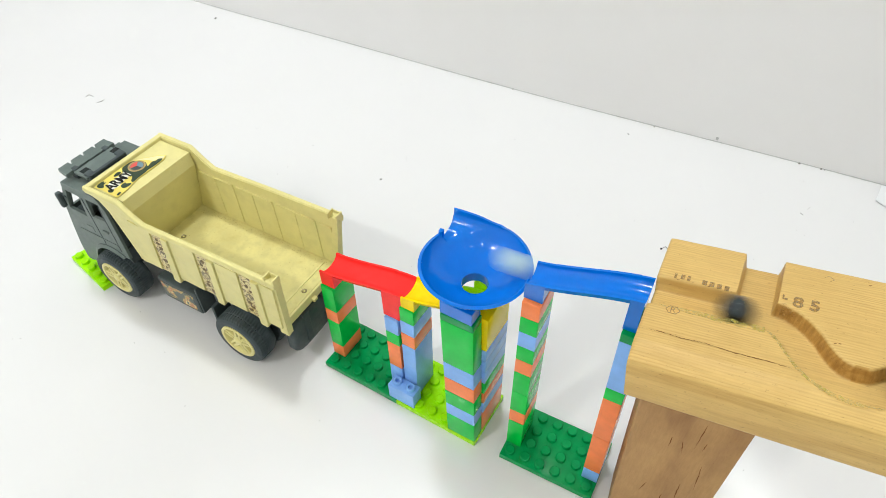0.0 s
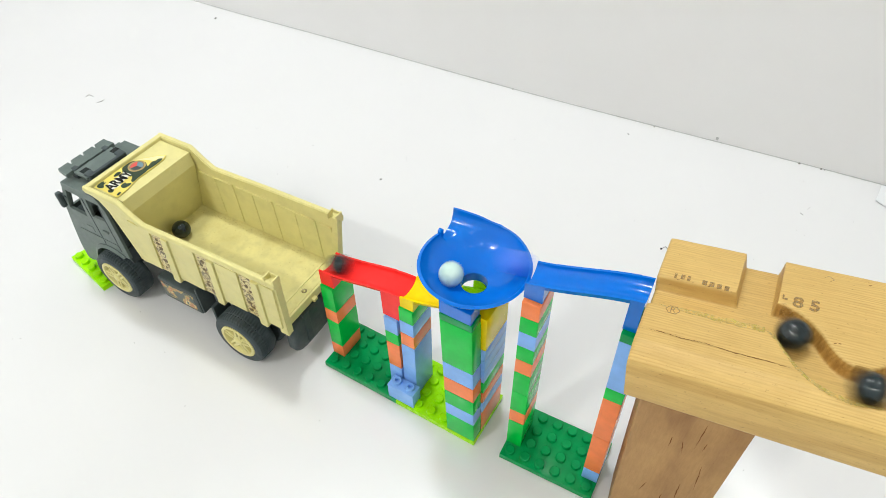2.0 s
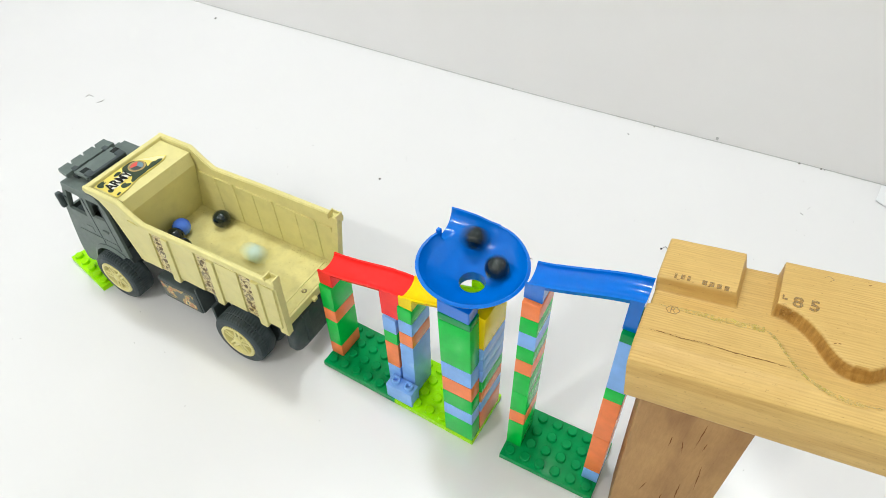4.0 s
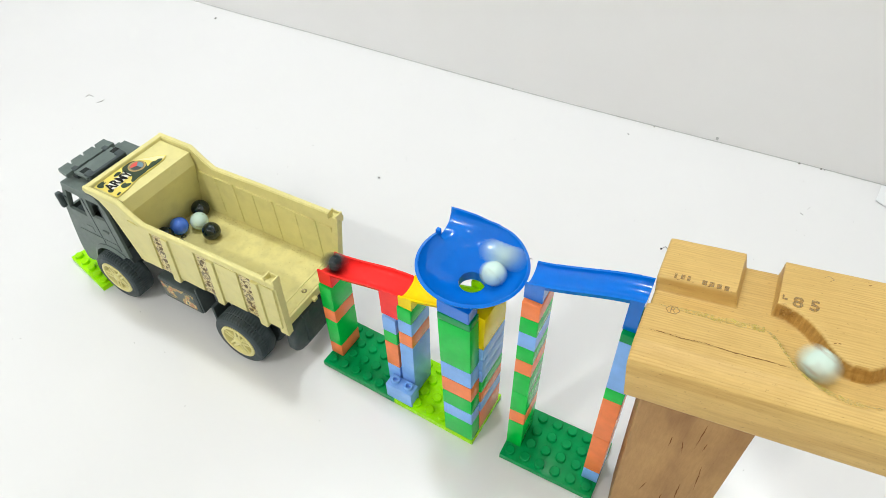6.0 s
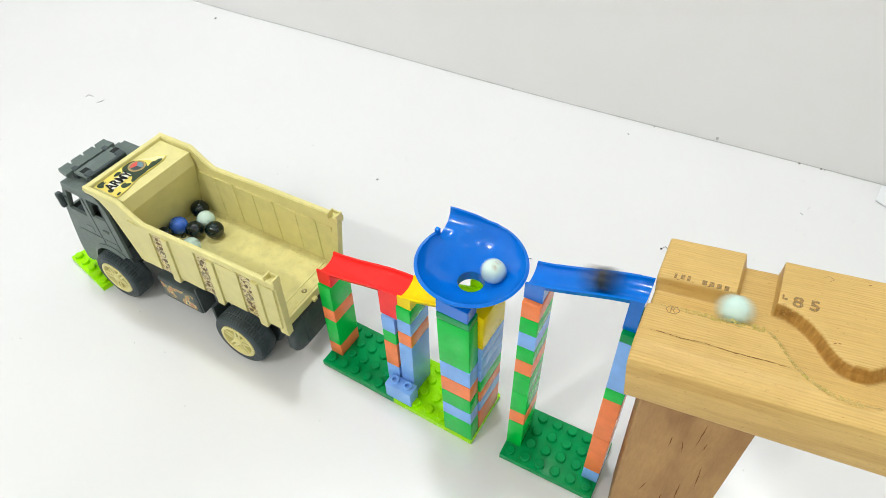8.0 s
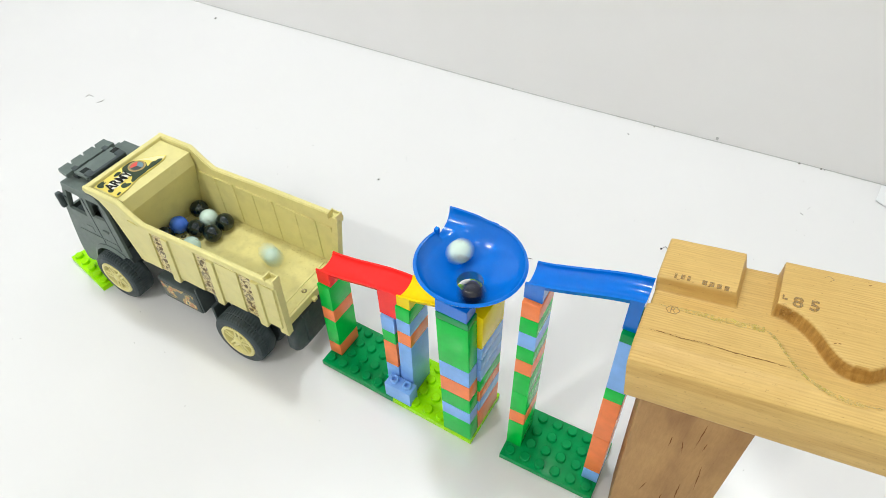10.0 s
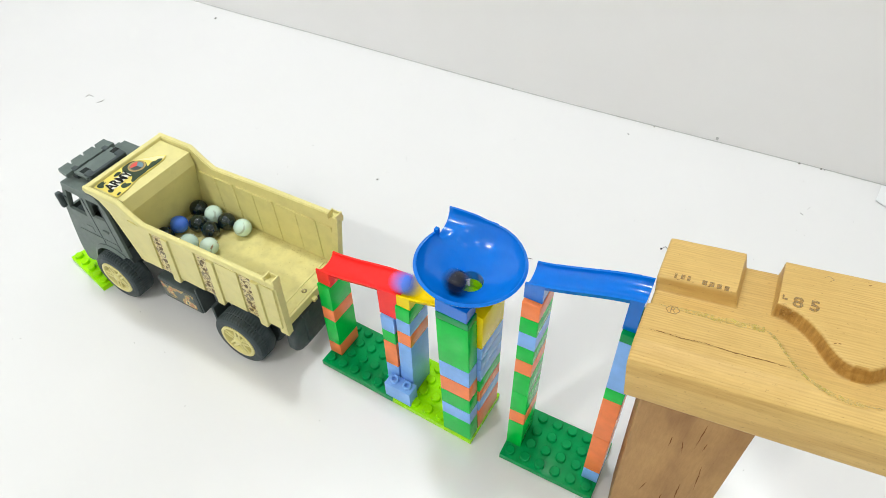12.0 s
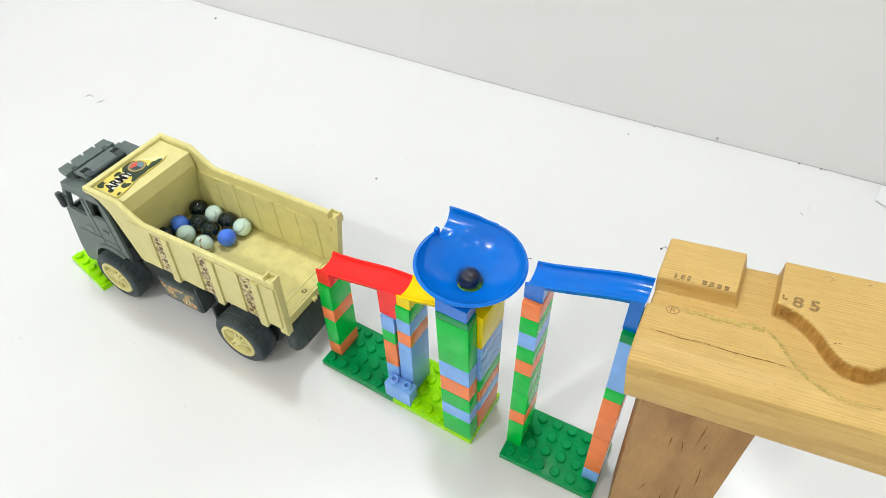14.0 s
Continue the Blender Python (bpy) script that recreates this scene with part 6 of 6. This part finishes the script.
    walk(white_d, [
        (0, at(26.27, 2.53, 19.93, 30, -34, -157)), (6.48, at(26.27, 2.53, 19.93, 30, -34, -157)), (6.63, at(25.38, 2.50, 19.81, 53, 31, -158)),
        (6.78, at(24.07, 2.46, 19.64, 166, 69, -56)), (6.94, at(22.54, 2.42, 19.44, -141, 9, -16)), (7.09, at(20.85, 2.36, 19.21, -112, -55, -29)),
        (7.24, at(19.02, 2.31, 18.97, 21, -49, -151)), (7.39, at(17.11, 2.14, 18.72, 44, 17, -159)), (7.55, at(15.34, 1.15, 18.49, -15, 81, 148)),
        (7.7, at(13.56, 0.06, 18.26, -128, 25, 41)), (7.8, at(11.60, 1.02, 18.00, 172, -10, 32)), (7.9, at(10.46, 2.10, 17.85, 101, -17, 51)),
        (8, at(8.80, 2.15, 17.63, 25, -41, 94)), (8.1, at(7.26, 2.08, 17.43, -48, -13, 132)), (8.2, at(5.51, 2.08, 17.24, -103, 31, 121)),
        (8.3, at(2.63, 2.08, 16.42, 171, 37, 66)), (8.4, at(-1.29, 3.12, 14.62, 103, 6, 38)), (8.5, at(-2.30, 4.00, 14.52, 36, -8, 39)),
        (8.6, at(-3.59, 4.11, 14.41, -32, -46, 75)), (8.7, at(-4.65, 3.45, 14.34, -142, -47, 167)), (8.8, at(-5.07, 2.34, 14.25, 148, -10, -154)),
        (8.9, at(-4.76, 1.27, 14.15, 81, 5, -150)), (9, at(-3.92, 0.68, 14.05, 16, -21, -140)), (9.1, at(-2.99, 0.72, 13.96, -67, -55, -81)),
        (9.2, at(-2.38, 1.26, 13.85, -171, -36, 5)), (9.3, at(-2.27, 1.95, 13.76, 129, -5, 29)), (9.4, at(-3.23, 2.04, 12.70, 68, -54, 64)),
        (9.5, at(-3.57, 2.05, 11.72, 15, -55, 108)), (9.6, at(-7.41, 2.24, 10.43, -46, -6, 144)), (9.7, at(-9.88, 2.36, 9.93, -95, 48, 124)),
        (9.8, at(-12.59, 2.49, 9.27, 162, 40, 42)), (9.9, at(-15.20, 1.90, 8.79, 133, -23, 37)), (10, at(-19.18, 3.18, 6.14, 52, -40, 85)),
        (10.15, at(-22.25, 3.94, 6.14, -16, -7, 116)), (10.3, at(-22.74, 4.21, 6.14, -48, 33, 108)), (14, at(-22.83, 4.43, 6.14, -50, 54, 107))])
    walk(black_g, [
        (0, at(27.58, 2.57, 20.10, -74, -10, 83)), (7.38, at(27.58, 2.57, 20.10, -74, -10, 83)), (7.55, at(26.61, 2.54, 19.97, -144, -11, 98)),
        (7.71, at(25.19, 2.50, 19.78, 148, 1, 105)), (7.88, at(23.53, 2.45, 19.57, 80, 12, 95)), (8.04, at(21.69, 2.39, 19.32, 10, 8, 81)),
        (8.21, at(19.71, 2.33, 19.06, -58, -7, 81)), (8.37, at(17.61, 2.27, 18.79, -127, -13, 94)), (8.54, at(15.61, 1.38, 18.53, 161, -23, 119)),
        (8.7, at(13.72, 0.09, 18.28, 89, -12, 144)), (8.8, at(11.60, 1.02, 18.00, 69, 54, 136)), (8.9, at(10.46, 2.10, 17.85, -110, 57, -43)),
        (9, at(8.80, 2.15, 17.63, -72, -4, -23)), (9.1, at(7.04, 2.07, 17.40, -18, -60, -56)), (9.2, at(5.07, 2.08, 17.16, 91, -35, -150)),
        (9.3, at(1.61, 2.08, 16.06, 122, 27, -153)), (9.4, at(-1.80, 3.45, 14.34, -151, 45, -94)), (9.5, at(-3.10, 4.07, 14.35, -91, 1, -67)),
        (9.6, at(-4.47, 3.64, 14.35, -22, -5, -70)), (9.7, at(-5.17, 2.40, 14.33, 37, 34, -52)), (9.8, at(-4.84, 1.03, 14.30, 153, 65, 50)),
        (9.9, at(-3.69, 0.30, 14.24, -120, 22, 121)), (10, at(-2.42, 0.55, 14.16, -58, -9, 129)), (10.1, at(-1.72, 1.55, 14.07, 8, 11, 131)),
        (10.2, at(-1.89, 2.65, 13.99, 76, 58, 176)), (10.3, at(-2.69, 3.26, 13.91, -151, 46, -62)), (10.4, at(-4.31, 3.06, 13.99, -91, 2, -33)),
        (10.5, at(-4.79, 2.19, 14.05, -22, 5, -29)), (10.6, at(-3.12, 1.19, 13.73, -15, 73, -24)), (10.7, at(-2.09, 1.42, 13.92, -153, 34, -156)),
        (10.8, at(-2.61, 2.96, 13.80, -84, 7, -128)), (10.9, at(-3.97, 3.24, 13.95, -14, 27, -104)), (11, at(-4.51, 2.09, 13.90, 102, 78, 6)),
        (11.1, at(-3.68, 1.14, 13.79, -137, 28, 121)), (11.2, at(-2.40, 1.74, 13.73, -68, 5, 143)), (11.3, at(-2.43, 2.47, 13.72, -6, 38, 169)),
        (11.4, at(-3.97, 2.33, 13.68, -142, 68, 41)), (11.5, at(-3.36, 1.61, 13.52, -61, 19, 107)), (11.6, at(-2.05, 1.93, 13.86, 8, 4, 123)),
        (11.7, at(-2.16, 2.82, 13.91, 61, 59, 156)), (11.8, at(-3.99, 3.35, 14.00, -107, 51, -10)), (11.9, at(-4.66, 2.37, 13.99, -49, 2, 21)),
        (12, at(-3.57, 1.12, 13.78, 20, 19, 36)), (12.1, at(-2.35, 1.43, 13.81, 101, 70, 103)), (12.2, at(-2.56, 2.87, 13.78, -85, 42, -83)),
        (12.3, at(-3.53, 3.30, 13.89, -31, -6, -64)), (12.4, at(-4.47, 2.34, 13.89, 35, 16, -58)), (12.5, at(-4.01, 1.52, 13.75, 57, 84, -38)),
        (12.6, at(-2.93, 1.19, 13.75, -102, 27, 165)), (12.7, at(-2.48, 2.23, 13.67, -34, 2, -176)), (12.8, at(-3.66, 3.21, 13.86, 28, 43, -148)),
        (12.9, at(-4.29, 2.83, 13.91, -156, 70, 28)), (13, at(-3.74, 1.77, 13.60, -74, 20, 96)), (13.1, at(-2.88, 1.49, 13.64, -13, -14, 100)),
        (13.2, at(-2.75, 2.27, 13.54, 16, 50, 111)), (13.3, at(-3.30, 2.71, 13.61, -106, 57, -1)), (13.4, at(-4.32, 1.92, 13.81, -70, -5, 18)),
        (13.5, at(-4.06, 1.63, 13.75, -39, 9, 19)), (13.6, at(-2.89, 1.63, 13.58, 15, 68, 58)), (13.7, at(-2.59, 2.59, 13.69, -147, 42, -100)),
        (13.8, at(-3.43, 2.97, 13.73, -82, 5, -70)), (13.9, at(-4.02, 2.37, 13.70, -13, 25, -50)), (14, at(-3.36, 2.12, 13.14, -95, 64, -115))])
    walk(blue_b, [
        (0, at(28.89, 2.61, 20.27, -92, -61, 111)), (9.17, at(28.89, 2.61, 20.27, -92, -61, 111)), (9.33, at(27.98, 2.58, 20.15, -155, -10, 155)),
        (9.49, at(26.65, 2.54, 19.98, 164, 49, 138)), (9.65, at(25.10, 2.49, 19.77, 51, 46, 42)), (9.81, at(23.38, 2.44, 19.55, 13, -14, 29)),
        (9.97, at(21.53, 2.38, 19.30, -57, -63, 80)), (10.12, at(19.57, 2.33, 19.05, -147, -24, 152)), (10.28, at(17.50, 2.26, 18.77, 178, 36, 148)),
        (10.44, at(15.56, 1.34, 18.52, 88, 38, 85)), (10.6, at(13.73, 0.09, 18.28, 39, -14, 73)), (10.7, at(11.49, 1.16, 17.99, -28, 3, 81)),
        (10.8, at(10.51, 2.09, 17.86, -95, 33, 57)), (10.9, at(9.38, 2.18, 17.71, -151, -10, 44)), (11, at(7.17, 2.07, 17.42, 140, -49, 84)),
        (11.1, at(3.90, 2.08, 16.85, 60, -20, 136)), (11.2, at(0.49, 2.08, 15.74, 11, 30, 131)), (11.3, at(-2.59, 4.03, 14.40, -106, 72, 23)),
        (11.4, at(-5.28, 2.67, 14.52, -103, 3, 26)), (11.5, at(-4.77, 1.42, 14.11, -34, -2, 27)), (11.6, at(-3.10, 1.28, 13.69, 17, 52, 52)),
        (11.7, at(-3.05, 2.16, 13.22, -108, 49, -60)), (11.8, at(-3.23, 2.04, 12.70, -78, 47, -38)), (11.9, at(-3.57, 2.05, 11.72, -60, 20, -28)),
        (12, at(-7.53, 2.24, 10.41, -28, -42, -35)), (12.1, at(-9.68, 2.35, 9.98, 89, -56, -138)), (12.2, at(-13.77, 1.90, 9.87, 123, 7, -154)),
        (12.3, at(-18.03, 2.41, 6.14, -175, 56, -116)), (12.4, at(-21.18, 2.86, 6.14, -83, 28, -45)), (12.5, at(-23.03, 2.96, 6.14, -38, -26, -45)),
        (12.8, at(-22.95, 3.00, 6.14, -46, -24, -42)), (14, at(-23.07, 3.07, 6.14, -43, -36, -43))])
    # the funnel tower creeps a little towards the truck
    walk(funnel_tower, [(0, Matrix.Translation((0.28 * S, 0, 0)) @ RUN), (1, Matrix.Translation((0.25 * S, 0, 0)) @ RUN), (2.4, Matrix.Translation((0.21 * S, 0, 0)) @ RUN), (3.1, Matrix.Translation((0.14 * S, 0, 0)) @ RUN), (5.5, Matrix.Translation((0.12 * S, 0, 0)) @ RUN), (6.2, Matrix.Translation((0.1 * S, 0, 0)) @ RUN), (7, Matrix.Translation((0.06 * S, 0, 0)) @ RUN), (8, Matrix.Translation((0.05 * S, 0, 0)) @ RUN), (10.4, Matrix.Translation((0 * S, 0, 0)) @ RUN), (14, Matrix.Translation((0 * S, 0, 0)) @ RUN)])
    walk(crumb, [(0, at(-21.11, 19.48, 0)), (1, at(-21.11, 19.57, 0)), (2, at(-21.11, 19.48, 0)), (3, at(-21.20, 19.43, 0)), (5.5, at(-21.24, 19.59, 0)), (6.5, at(-21.47, 19.57, 0)), (8, at(-21.39, 19.34, 0)), (10.5, at(-21.29, 19.39, 0)), (12, at(-21.39, 19.34, 0)), (13, at(-21.52, 19.36, 0)), (14, at(-21.52, 19.36, 0))])


motions()
